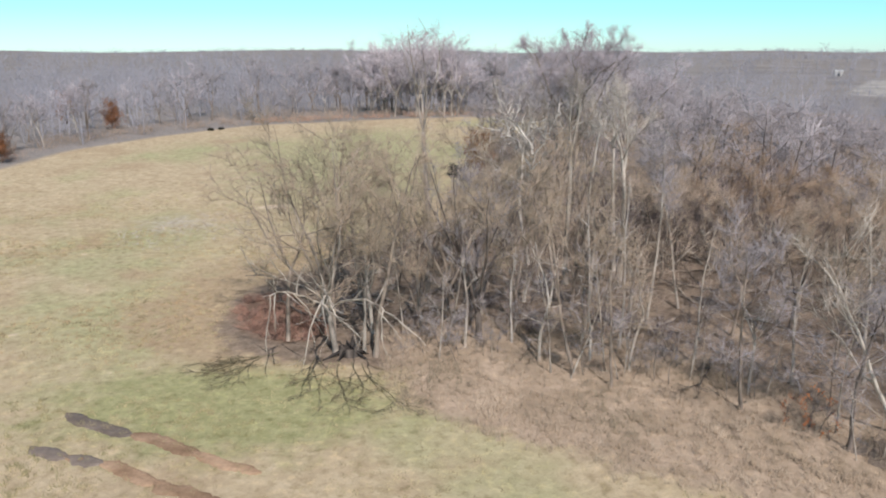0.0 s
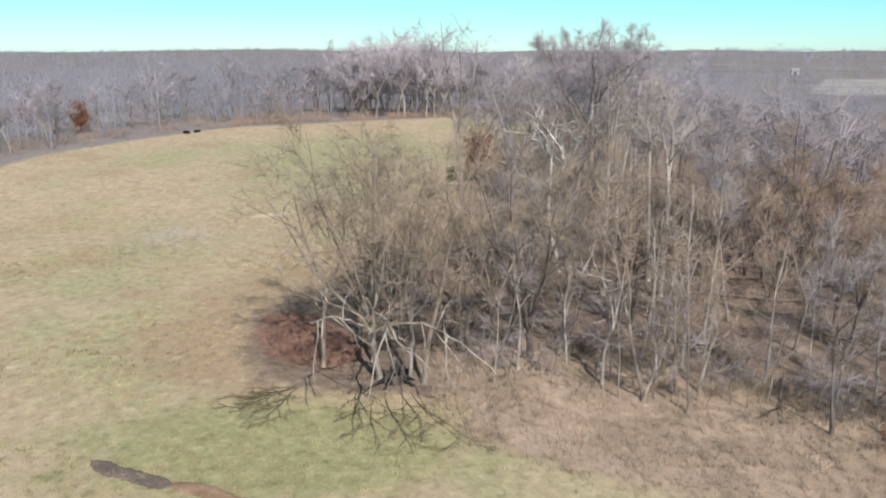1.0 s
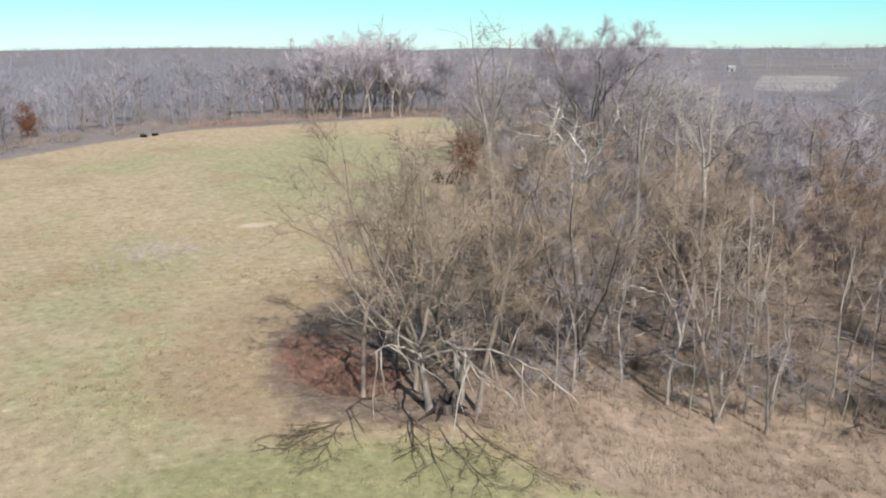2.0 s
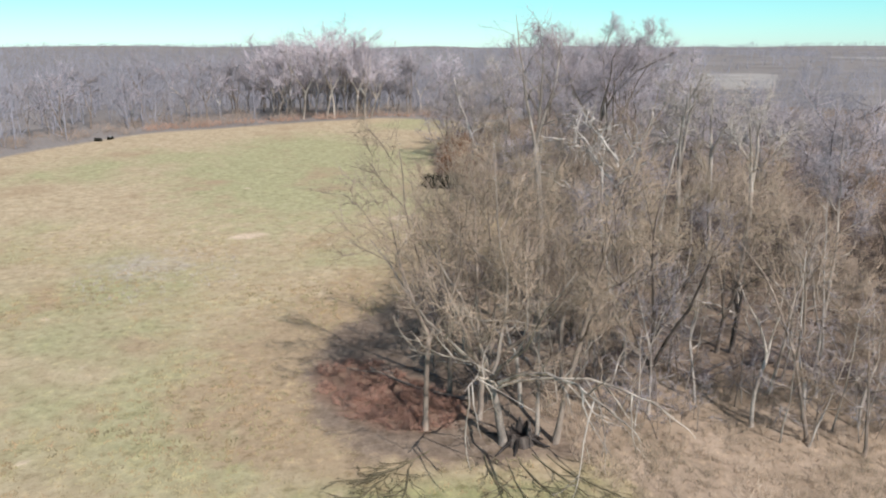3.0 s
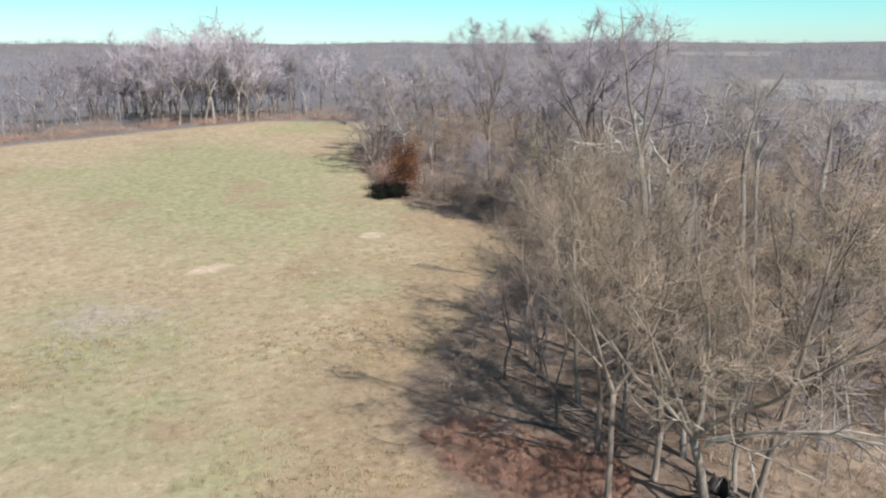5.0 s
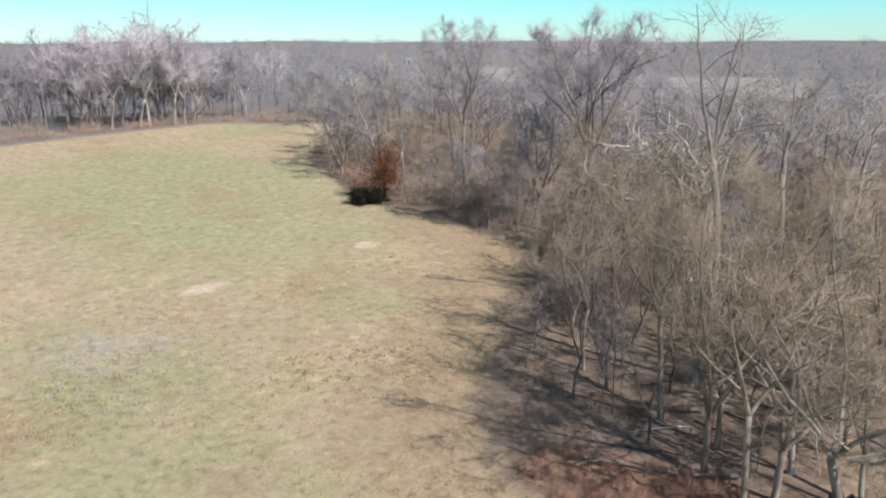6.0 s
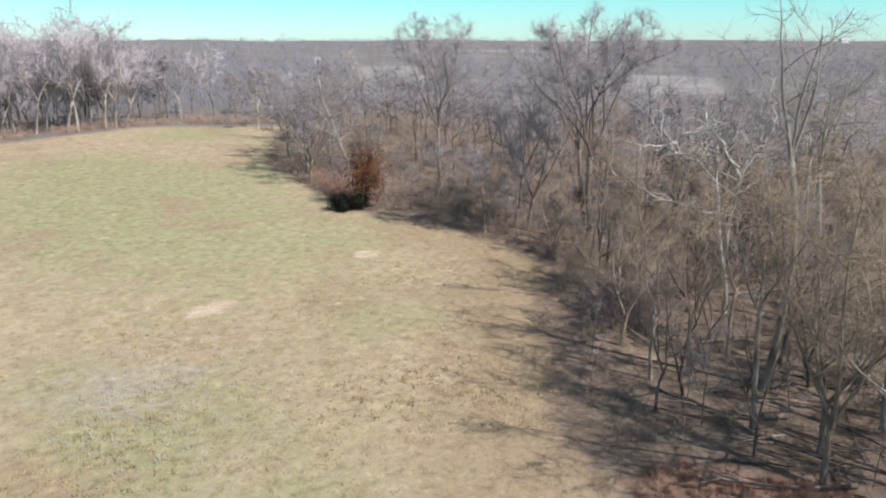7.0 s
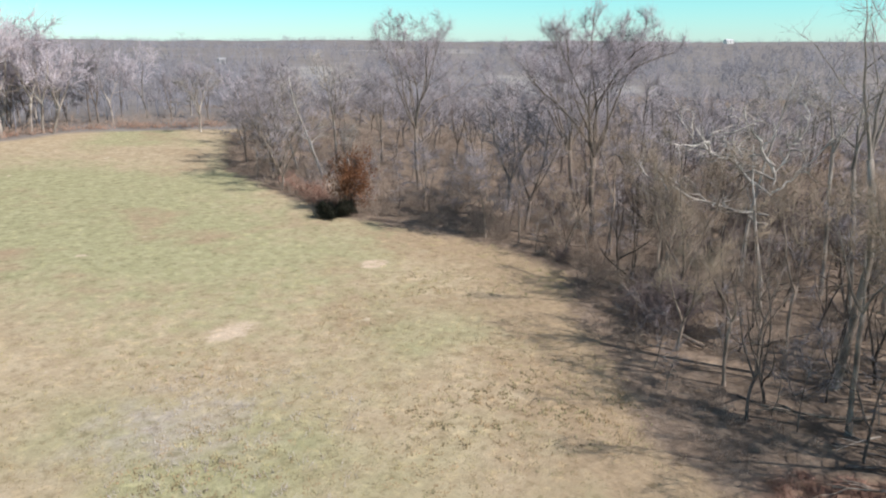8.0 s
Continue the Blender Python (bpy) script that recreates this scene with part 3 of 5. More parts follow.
add_hero(10.4, 62.4, "straight tree with a white upper trunk", seed=37, height=15.5, radius=0.17, limbs=8, clear=0.66, reach=0.2, bark=WHITE_BARK, twig=PALE_TWIG, twigs=4, split_limbs=True)
add_hero(11.4, 75.2, "broad grey tree with a domed crown above the wood", seed=18, height=19.2, radius=0.25, leaders=9, clear=0.38, fork=(0.06, 0.54), limbs=54, reach=0.19, bark=BARK, twig=HAZED_LILAC_TWIG, split_limbs=True, twigs=11, sub=7, twig_len=0.9, twig_r=0.008, rise=0.12, wobble=0.2, dome=0.12)
add_hero(13.8, 97.5, "tall grey tree behind the field corner", seed=19, height=17.8, radius=0.2, leaders=9, clear=0.36, limbs=45, twigs=10, sub=7, twig_len=0.9, twig_r=0.007, rise=0.12, twig=HAZED_LILAC_TWIG, reach=0.19, fork=(0.1, 0.66), dome=0.12, wobble=0.2)
add_hero(7.7, 104.8, "leaning pale tree behind the rust-leaved oak", seed=20, height=12.5, radius=0.22, limbs=8, clear=0.35, reach=0.28, lean=(-0.30, 0.16), bark=WHITE_BARK, twig=PALE_TWIG, twigs=3, split_limbs=True)
add_hero(9.0, 103.0, "broken pale snag with crooked limbs", seed=40, name="dead_snag", height=7.0, radius=0.15, leaders=2, clear=0.5, fork=(0.5, 0.9), limbs=6, reach=0.3, wobble=0.34, bark=WHITE_BARK, twig=PALE_TWIG, twigs=2)
add_hero(-71.3, 126.4, "small white-barked tree at the far field edge", seed=47, height=5.5, radius=0.12, leaders=2, clear=0.4, limbs=7, bark=WHITE_BARK, twig=PALE_TWIG, twigs=3)
add_hero(9.4, 112.0, "pale leaning tree at the field corner", seed=38, height=10.0, radius=0.14, limbs=8, lean=(-0.28, 0.15), bark=PALE_BARK, twig=PALE_TWIG, twigs=5)
add_hero(12.0, 108.5, "pale straight tree at the field corner", seed=39, height=12.5, radius=0.15, limbs=9, clear=0.5, bark=PALE_BARK, twig=PALE_TWIG, twigs=5)
add_hero(11.8, 45.8, "straight slender pale trunk", seed=21, height=13.5, radius=0.11, limbs=9, clear=0.6, reach=0.2, bark=PALE_BARK, split_limbs=True)
add_hero(6.3, 39.0, "pale-footed tree leaning at the front", seed=22, height=12.5, radius=0.10, leaders=2, clear=0.35, limbs=9, lean=(-0.16, 0.0), bark=BARK, twig=TAN_TWIG, split_limbs=True)
add_hero(8.0, 37.5, "thin grey tree at the front of the wood", seed=23, height=8.0, radius=0.08, limbs=8, bark=BARK, twig=TAN_TWIG)
add_hero(14.1, 35.3, "thin leaning grey tree in tall grass", seed=24, height=9.5, radius=0.10, limbs=8, lean=(-0.15, 0.1))
add_hero(17.6, 31.5, "dark rough-barked tree at the wood's corner", seed=25, height=10.0, radius=0.11, limbs=8, bark=DARK_BARK)
add_hero(21.0, 33.0, "pale tree leaning far over", seed=26, height=11.0, radius=0.13, limbs=7, lean=(-0.75, 0.05), bark=PALE_BARK, twig=PALE_TWIG, twigs=4)
add_hero(1.1, 43.8, "dark low-forked tree with wide limbs", seed=27, height=12.0, radius=0.22, leaders=4, clear=0.16, limbs=12, fork=(0.45, 0.95), thick=0.5, twigs=5, bark=DARK_BARK, twig=TWIG, split_limbs=True)
add_hero(-6.9, 50.3, "forked grey tree with pale upper limbs near the field", seed=28, height=11.0, radius=0.13, leaders=3, clear=0.55, limbs=8, lean=(-0.02, 0.02), fork=(0.3, 0.7), thick=0.5, bark=ASH_BARK, twig=TAN_TWIG, split_limbs=True)
add_hero(-8.3, 52.0, "thin young trunk at the wood's edge", seed=29, name="sapling", height=5.0, radius=0.04, limbs=7, sub=3, subsub=1, bark=DARK_BARK)
add_hero(6.9, 79.2, "slim grey tree at the field corner", seed=30, height=8.0, radius=0.08, limbs=8)
add_hero(5.9, 81.9, "slim grey tree beside the field", seed=31, height=7.5, radius=0.08, limbs=8)
add_hero(12.6, 72.3, "dark slender tree under the domed crown", seed=32, height=9.0, radius=0.09, limbs=8, bark=DARK_BARK)
add_hero(1.1, 53.2, "dark forked tree inside the wood", seed=33, height=9.0, radius=0.12, leaders=3, clear=0.3, limbs=9, bark=DARK_BARK)

for k, (x, y, h, r) in enumerate(((7.4, 40.8, 9.0, 0.09), (9.4, 39.6, 7.5, 0.08), (7.3, 43.6, 10.0, 0.10), (15.0, 36.9, 7.0, 0.08), (0.3, 42.6, 8.5, 0.09), (4.5, 40.6, 8.0, 0.10), (9.5, 42.8, 11.0, 0.09), (17.8, 38.2, 8.0, 0.09), (13.2, 40.6, 8.5, 0.08), (3.1, 43.2, 7.5, 0.07))):
    add_hero(x, y, "slender pale-barked tree near the front of the wood", seed=280 + k, height=h, radius=r, leaders=1 + k % 2, clear=0.45, fork=(0.2, 0.5), lean=(0.05 * (k % 3 - 1), 0.04), limbs=7, reach=0.26, sub=3, subsub=1, twigs=4, twig_r=0.007, wobble=0.22, bark=PALE_BARK if k % 3 else WHITE_BARK, twig=WARM_TWIG, split_limbs=True)
FORKED = dict(sub=4, subsub=1, twigs=4, twig_r=0.007, twig=WARM_TWIG, split_limbs=True, wobble=0.24)
add_hero(1.4, 47.9, "forked tree with two sunlit pale stems", seed=51, height=9.0, radius=0.13, leaders=2, clear=0.26, fork=(0.25, 0.5), limbs=8, thick=0.6, bark=PALE_BARK, **FORKED)
add_hero(-2.6, 46.6, "forked grey tree with a crooked pale limb", seed=52, height=9.5, radius=0.13, leaders=3, clear=0.42, fork=(0.3, 0.7), limbs=8, thick=0.55, bark=ASH_BARK, **FORKED)
add_hero(8.2, 48.4, "dark crooked tree with a pale dead side limb", seed=53, height=8.5, radius=0.17, leaders=3, clear=0.3, fork=(0.4, 0.9), limbs=9, thick=0.6, bark=DARK_BARK, limb_bark=WHITE_BARK, extra=(((0, 0, 2.4), (-3.2, 1.2, 3.0), 0.06, -3),), **FORKED)
add_hero(-5.4, 44.6, "pale curved tree beside the hollow stump", seed=54, height=8.5, radius=0.13, leaders=2, clear=0.35, fork=(0.4, 0.8), lean=(-0.12, 0.08), limbs=7, thick=0.6, bark=PALE_BARK, **FORKED)
add_hero(4.4, 50.6, "pale forked tree on open litter", seed=55, height=9.5, radius=0.12, leaders=2, clear=0.4, fork=(0.2, 0.5), limbs=8, thick=0.6, bark=PALE_BARK, **FORKED)
add_hero(11.0, 47.0, "grey tree with wide crooked limbs", seed=56, height=9.0, radius=0.14, leaders=3, clear=0.3, fork=(0.4, 0.8), limbs=8, thick=0.55, bark=ASH_BARK, **FORKED)
add_hero(17.5, 81.0, "broad leafless tree behind the domed one", seed=35, height=17.0, radius=0.22, leaders=9, clear=0.38, limbs=36, reach=0.22, fork=(0.1, 0.66), twigs=9, twig_r=0.008, twig=HAZED_LILAC_TWIG, dome=0.12, wobble=0.2)
for ox, oy, sd in ((3.6, 46.8, 41), (7.4, 48.6, 42), (-0.8, 46.6, 43)):
    add_hero(ox, oy, "leafless tree with olive-tan budding twigs", seed=sd, height=11.0, radius=0.13, leaders=3, clear=0.22, limbs=11, twig=OLIVE_TWIG, twigs=11)
for ox, oy, sd in ((22.0, 52.5, 44), (25.6, 50.0, 45), (20.2, 57.0, 46)):
    add_hero(ox, oy, "leafless tree with ochre-brown twigs", seed=sd, height=11.0, radius=0.13, leaders=3, clear=0.22, limbs=11, twig=OCHRE_TWIG, twigs=11)
add_hero(15.5, 143.5, "pale bushy tree at the far corner of the field", seed=34, height=9.0, radius=0.16, leaders=3, clear=0.3, limbs=10, bark=PALE_BARK, twig=PALE_TWIG)


# near-black wood, the hollow's shade put into its colour; the roots share it
SHADE_WOOD = material("shade_dark_wood", (0.022, 0.019, 0.018), (0.075, 0.065, 0.06), 2.5, bump=0.7, stretch=(1, 1, 0.4))


def hollow_stump(x, y):
    """A broken, jagged trunk with a dark hollow."""
    r = np.random.default_rng(50)
    root = new("hollow_stump")
    n = 16
    a = np.linspace(0, 2 * np.pi, n, endpoint=False)
    top = 0.35 + 0.75 * r.uniform(0.2, 1, n) ** 2 * (0.25 + 0.75 * np.cos(a / 2 - 0.3) ** 2)
    out, inn = 0.55 + r.normal(0, 0.06, n), 0.40 + r.normal(0, 0.04, n)
    for name, rings, mat, label in (
            ("shell", [(out * 1.45, np.full(n, -0.2)), (out * 1.08, np.full(n, 0.4)), (out, top), (inn * 1.04, top - 0.05)], DARK_BARK, "dark splintered bark"),
            ("hollow", [(inn * 1.02, top - 0.06), (inn * 0.8, np.full(n, 0.12))], SHADE_WOOD, "inside coloured dark for the hollow's shade")):
        b = Buf()
        b.v = [np.concatenate([np.stack([np.cos(a) * q, np.sin(a) * q, z], -1) for q, z in rings])]
        m = len(rings) - 1
        b.f = [[k * n + i, k * n + (i + 1) % n, (k + 1) * n + (i + 1) % n, (k + 1) * n + i] for k in range(m) for i in range(n)]
        if name == "hollow":
            b.f.append([m * n + i for i in range(n)])
        b.n = (m + 1) * n
        part(name, b, mat, root, label, True)
    for k in range(7):
        w = Buf()
        q = 6.283 * k / 7 + r.normal(0, 0.2)
        pts = wander(r, (math.cos(q) * 0.5, math.sin(q) * 0.5, 0.25), (math.cos(q), math.sin(q), -0.12), r.uniform(0.9, 1.6), 4, 0.15, -0.05)
        w.tube(pts, np.linspace(0.13, 0.03, 5), 5)
        part("root", w, SHADE_WOOD, root)
    return tagged(place(root, x, y), "dark hollow broken stump with spreading roots", "stump")


hollow_stump(-6.5, 41.6)

# ---- the wood: near trees ----
rng = np.random.default_rng(5)
NEAR = []
for k, (h, r, lead, clear, bk, tw) in enumerate((
        (10.5, 0.13, 2, 0.25, BARK, WARM_TWIG), (9.5, 0.12, 2, 0.2, BARK, TAN_TWIG), (11.5, 0.16, 3, 0.3, DARK_BARK, WARM_TWIG), (8.5, 0.10, 1, 0.2, BARK, WARM_TWIG),
        (10.0, 0.15, 4, 0.15, DARK_BARK, TAN_TWIG), (12.0, 0.13, 2, 0.4, BARK, WARM_TWIG), (10.0, 0.11, 3, 0.12, BARK, WARM_TWIG), (11.0, 0.12, 1, 0.3, PALE_BARK, WARM_TWIG), (10.0, 0.12, 3, 0.2, BARK, OLIVE_TWIG))):
    NEAR.append(bare_tree(100 + k, h, r, leaders=lead, clear=clear, bark=bk, twig=tw, twig_len=1.2, twig_r=0.007, split_limbs=True))
YOUNG = [bare_tree(140 + k, h, 0.045, name="young_tree", limbs=8, clear=0.25, reach=0.3, sub=2, subsub=0, twigs=6, twig_len=0.8, steps=3, bark=b) for k, (h, b) in enumerate(((5.0, BARK), (6.5, PALE_BARK), (4.0, BARK)))]
MID = [bare_tree(120 + k, h, r, leaders=lead, limbs=8, sub=3, subsub=0, twigs=12, twig_len=1.75, twig_r=0.028, steps=4, clear=0.25, bark=bk, twig=tw)
       for k, (h, r, lead, bk, tw) in enumerate(((10.0, 0.13, 2, BARK, TWIG), (10.5, 0.16, 3, BARK, TWIG), (9.5, 0.13, 2, PALE_BARK, TWIG), (10.5, 0.15, 3, DARK_BARK, TWIG), (8.5, 0.12, 2, BARK, TWIG)))]
EDGE_TREES = [bare_tree(126 + k, h, 0.13, leaders=2 + k % 2, limbs=9, sub=3, subsub=0, twigs=13, twig_len=1.7, twig_r=0.022, steps=4, clear=0.32, bark=PALE_BARK, twig=HAZED_LILAC_TWIG) for k, h in enumerate((10.5, 9.5))]
for t in EDGE_TREES:
    tagged(t, "leafless pale-trunked tree beyond the field", "tree", "trees of the wood")
BUSH = [shrub(160 + k, "brush_shrub", w, h, 10, BRUSH, twigs=11, twig_len=0.75, twig_r=0.0105) for k, (w, h) in enumerate(((3.2, 2.2), (2.4, 1.6), (4.2, 2.8)))]
LABELS = {"bare_tree": ("leafless grey-brown tree among the wood's trunks", "tree", "trees of the wood"), "young_tree": ("thin leafless young tree on the leaf litter", "sapling", "saplings of the wood"),
          "brush_shrub": ("tangled leafless brown brush on the ground", "shrub", "brush shrubs")}
for t in NEAR + MID + YOUNG + BUSH:
    tagged(t, *LABELS[t.name.split(".")[0]])
used = set()
taken = list(HEROES)


def put(kinds, x, y, lo=0.85, hi=1.2):
    """A copy of one of the kinds on the ground; the first of each kind is the original itself."""
    fresh = [k for k in kinds if k.name not in used]
    t = fresh[0] if fresh else kinds[int(rng.integers(len(kinds)))]
    s, turn = rng.uniform(lo, hi), rng.uniform(0, 360)
    sway = 9.0 if t.name.startswith("young") else 4.0
    m = stand(x, y, turn, s, s * rng.uniform(0.9, 1.1)) @ pose(0, 0, 0, rng.normal(0, sway), rng.normal(0, sway), 0)
    if t.name in used:
        return copy_thing(t, m)
    used.add(t.name)
    t.matrix_basis = m
    return t


JOINED = []


def far_put(kinds, x, y, lo, hi):
    """A tree too far off to tell apart: kept for the one joined mesh."""
    sc = rng.uniform(lo, hi)
    JOINED.append((kinds[int(rng.integers(len(kinds)))], stand(x, y, rng.uniform(0, 360), sc, sc * rng.uniform(0.9, 1.1))))


def join_trees():
    verts, faces, kinds, n = [], [], [], 0
    for t, m in JOINED:
        a = np.array(m)
        for k, b in enumerate(SHAPES[t.name]):
            v = np.concatenate(b.v)
            verts.append(v @ a[:3, :3].T + a[:3, 3])
            faces.extend([[i + n for i in f] for f in b.f])
            kinds.extend([k] * len(b.f))
            n += len(v)
    me = bpy.data.meshes.new("distant_trees")
    me.from_pydata(np.concatenate(verts).tolist(), [], faces)
    me.materials.append(BARK)
    me.materials.append(TWIG)
    me.polygons.foreach_set("material_index", np.array(kinds, np.int32))
    me.shade_smooth()
    return tagged(new("distant_trees", me), "leafless grey trees deeper in the wood", "trees", kind="stuff")


def clear_of(x, y, gap):
    return all((x - a) ** 2 + (y - b) ** 2 > gap * gap for a, b in taken)


count = {"near": 0, "mid": 0, "group": 0}
for _ in range(9000):
    x, y = rng.uniform(-16, 120), rng.uniform(5, 200)
    e = float(edge_distance(WOOD, np.array([x]), np.array([y]))[0])
    if e < (3.0 if 51 < y < 74 and x < 8 else 1.0):
        continue
    d = from_camera_line(x, y)
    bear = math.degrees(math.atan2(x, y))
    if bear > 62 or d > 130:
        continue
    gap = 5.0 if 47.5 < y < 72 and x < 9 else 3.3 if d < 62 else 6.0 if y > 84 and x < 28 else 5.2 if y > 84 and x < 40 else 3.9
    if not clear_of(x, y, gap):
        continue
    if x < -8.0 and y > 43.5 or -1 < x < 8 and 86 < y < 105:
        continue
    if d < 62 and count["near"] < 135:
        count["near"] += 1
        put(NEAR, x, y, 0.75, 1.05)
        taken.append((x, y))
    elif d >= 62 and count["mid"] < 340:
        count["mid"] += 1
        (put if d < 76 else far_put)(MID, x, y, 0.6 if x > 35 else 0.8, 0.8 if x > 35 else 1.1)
        taken.append((x, y))

for x, y in ((0.6, 57.2), (2.0, 62.5)):
    put(NEAR, x, y, 0.9, 1.0)
    taken.append((x, y))

# a thicker group behind the leaning tree
for _ in range(400):
    x, y = rng.uniform(-9.0, 1.0), rng.uniform(42.6, 48)
    if count["group"] < 5 and clear_of(x, y, 2.3):
        count["group"] += 1
        put([NEAR[1], NEAR[8]], x, y, 0.85, 1.2)
        taken.append((x, y))

# slim dark trees that stand apart on the bare litter near the field
SLIM = [bare_tree(260 + k, h, r, leaders=lead, clear=c, limbs=8, reach=0.3, sub=3, subsub=1, twigs=4, twig_len=0.8, twig_r=0.007, wobble=0.24, bark=b, twig=BRUSH, split_limbs=True)
        for k, (h, r, lead, c, b) in enumerate(((8.0, 0.09, 2, 0.3, DARK_BARK), (6.5, 0.09, 3, 0.18, DARK_BARK), (9.0, 0.10, 2, 0.42, BARK), (6.0, 0.07, 1, 0.3, DARK_BARK)))]
for t in SLIM:
    tagged(t, "slim dark leafless tree standing on bare leaf litter", "tree", "trees of the wood")
made = 0
for _ in range(900):
    x, y = rng.uniform(-10, 8), rng.uniform(45.5, 70)
    if made < 18 and clear_of(x, y, 2.0) and float(edge_distance(WOOD, np.array([x]), np.array([y]))[0]) > 2.4:
        made += 1
        put(SLIM, x, y, 0.75, 1.1)
        taken.append((x, y))

# low trees behind the pale ones, their twigs coloured dark to give deep shade
SHADE_TREES = [bare_tree(180 + k, h, 0.13, leaders=3, clear=0.15, limbs=10, sub=4, subsub=1, twigs=9, twig_len=1.2, twig_r=0.014, steps=5, bark=DARK_BARK, twig=SHADE_PLUM_TWIG) for k, h in enumerate((6.5, 7.5, 5.5))]
for t in SHADE_TREES:
    tagged(t, "low tree with plum-grey twigs darkened for the wood's shade", "tree", "trees of the wood")
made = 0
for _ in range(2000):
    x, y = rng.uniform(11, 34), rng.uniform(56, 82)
    if made < 34 and clear_of(x, y, 1.6) and from_camera_line(x, y) < 90:
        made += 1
        put(SHADE_TREES, x, y, 0.75, 1.1)
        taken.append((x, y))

# saplings and brush along the edge and inside
made = 0
for _ in range(3000):
    x, y = rng.uniform(-16, 50), rng.uniform(22, 125)
    e = float(edge_distance(WOOD, np.array([x]), np.array([y]))[0])
    if 0.3 < e < 25 and (x > -8 or y > 54) and from_camera_line(x, y) < 85 and clear_of(x, y, 1.3) and made < 140:
        made += 1
        put(YOUNG, x, y, 0.6, 1.2)
        taken.append((x, y))
made = 0
for _ in range(4000):
    x, y = rng.uniform(-16, 50), rng.uniform(22, 150)
    e = float(edge_distance(WOOD, np.array([x]), np.array([y]))[0])
    if -0.3 < e < 30 and (x > -2 or y > 60) and (x > 4 or y > 60 or rng.uniform() < 0.5) and from_camera_line(x, y) < 110 and rng.uniform() < math.exp(-max(e, 0) / 12) and clear_of(x, y, 1.4) and made < 190:
        made += 1
        put(BUSH, x, y, 0.5, 1.05)
        taken.append((x, y))

FRONT = ((-4.0, 40.4), (1.0, 41.0), (6.0, 38.5), (11.0, 37.5), (15.5, 34.0), (19.5, 29.5))
for i in range(46):
    k = int(rng.integers(len(FRONT) - 1))
    f, off = rng.uniform(), rng.uniform(-1.0, 4.5)
    x, y = FRONT[k][0] + (FRONT[k + 1][0] - FRONT[k][0]) * f + off * 0.3, FRONT[k][1] + (FRONT[k + 1][1] - FRONT[k][1]) * f + off
    put([YOUNG[1], YOUNG[0], YOUNG[2]], x, y, 0.4, 1.1)
for i in range(12):
    y = rng.uniform(58, 70)
    x = float(np.interp(y, (47, 51.5, 56, 60, 66, 71.5), (-14.5, -14.2, -12.2, -8.2, -2.8, 3.6))) + rng.uniform(1.2, 8)
    put(BUSH, x, y, 0.3, 0.6)
for x, y, k in ((0.2, 64.6, 1.35), (-1.2, 62.6, 1.1), (2.4, 66.2, 1.2), (6.8, 74.6, 0.7), (-3.4, 61.0, 0.8)):
    tagged(copy_thing(BUSH[2], stand(x, y, 40 * x, k)), "large dark mound of tangled brush")

MOUND = shrub(190, "brush_mound", 4.6, 3.0, 34, SHADE_PLUM_TWIG, twigs=20, twig_len=0.7, twig_r=0.011)
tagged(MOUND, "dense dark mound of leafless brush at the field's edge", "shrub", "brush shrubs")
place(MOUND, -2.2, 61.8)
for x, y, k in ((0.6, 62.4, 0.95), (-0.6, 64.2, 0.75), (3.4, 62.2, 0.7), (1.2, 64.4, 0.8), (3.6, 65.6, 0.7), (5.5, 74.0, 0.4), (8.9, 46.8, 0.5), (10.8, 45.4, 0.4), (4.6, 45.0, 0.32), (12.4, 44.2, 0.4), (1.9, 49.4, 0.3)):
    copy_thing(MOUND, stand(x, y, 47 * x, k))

# ---- red brush, rust-leaved oak, cedar ----
red = [shrub(sd, "red_shrub", 3.0, h, 44, RED_TWIG, twigs=14, twig_len=0.4, twig_r=0.006, stem_r=0.012) for sd, h in ((61, 0.62), (62, 0.4))]
spots = []
for _ in range(600):
    x, y = rng.uniform(-15.2, -8.2), rng.uniform(43.0, 51.6)
    if len(spots) < 30 and edge_distance(RED_PATCH, np.array([x]), np.array([y]))[0] > 0.3 and all(math.hypot(x - a, y - b) > 0.9 for a, b in spots):
        spots.append((x, y))
for t in red:
    tagged(t, "low dense leafless red-brown shrub at the field's edge", "shrub", "red shrubs")
for k, (x, y) in enumerate(spots):
    m = stand(x, y, 77 * k, rng.uniform(0.7, 1.0), rng.uniform(0.7, 1.15))
    if k < 2:
        red[k].matrix_basis = m
    else:
        copy_thing(red[k % 2], m)


def rust_oak():
    t = bare_tree(70, 5.6, 0.14, name="rust_leaved_oak", limbs=12, clear=0.12, reach=0.42, sub=5, subsub=2, twigs=3, bark=DARK_BARK, twig=DARK_BARK)
    r = np.random.default_rng(71)
    cl = r.normal(0, 1, (120, 3)) * np.array([0.78, 0.78, 1.25]) + np.array([0.1, 0, 2.8])
    p = np.repeat(cl, 50, 0) + r.normal(0, 0.28, (6000, 3))
    p = p[p[:, 2] > 0.4]
    b = Buf()
    b.leaves(p, r.normal(0, 1, (len(p), 3)) + np.array([0, 0, -0.5]), r.uniform(0.10, 0.2, len(p)))
    part("leaves", b, RUST_LEAF, t, "dry rust-coloured leaves still hanging", True)
    return tagged(t, "small oak holding its dry rust-coloured leaves", "tree")


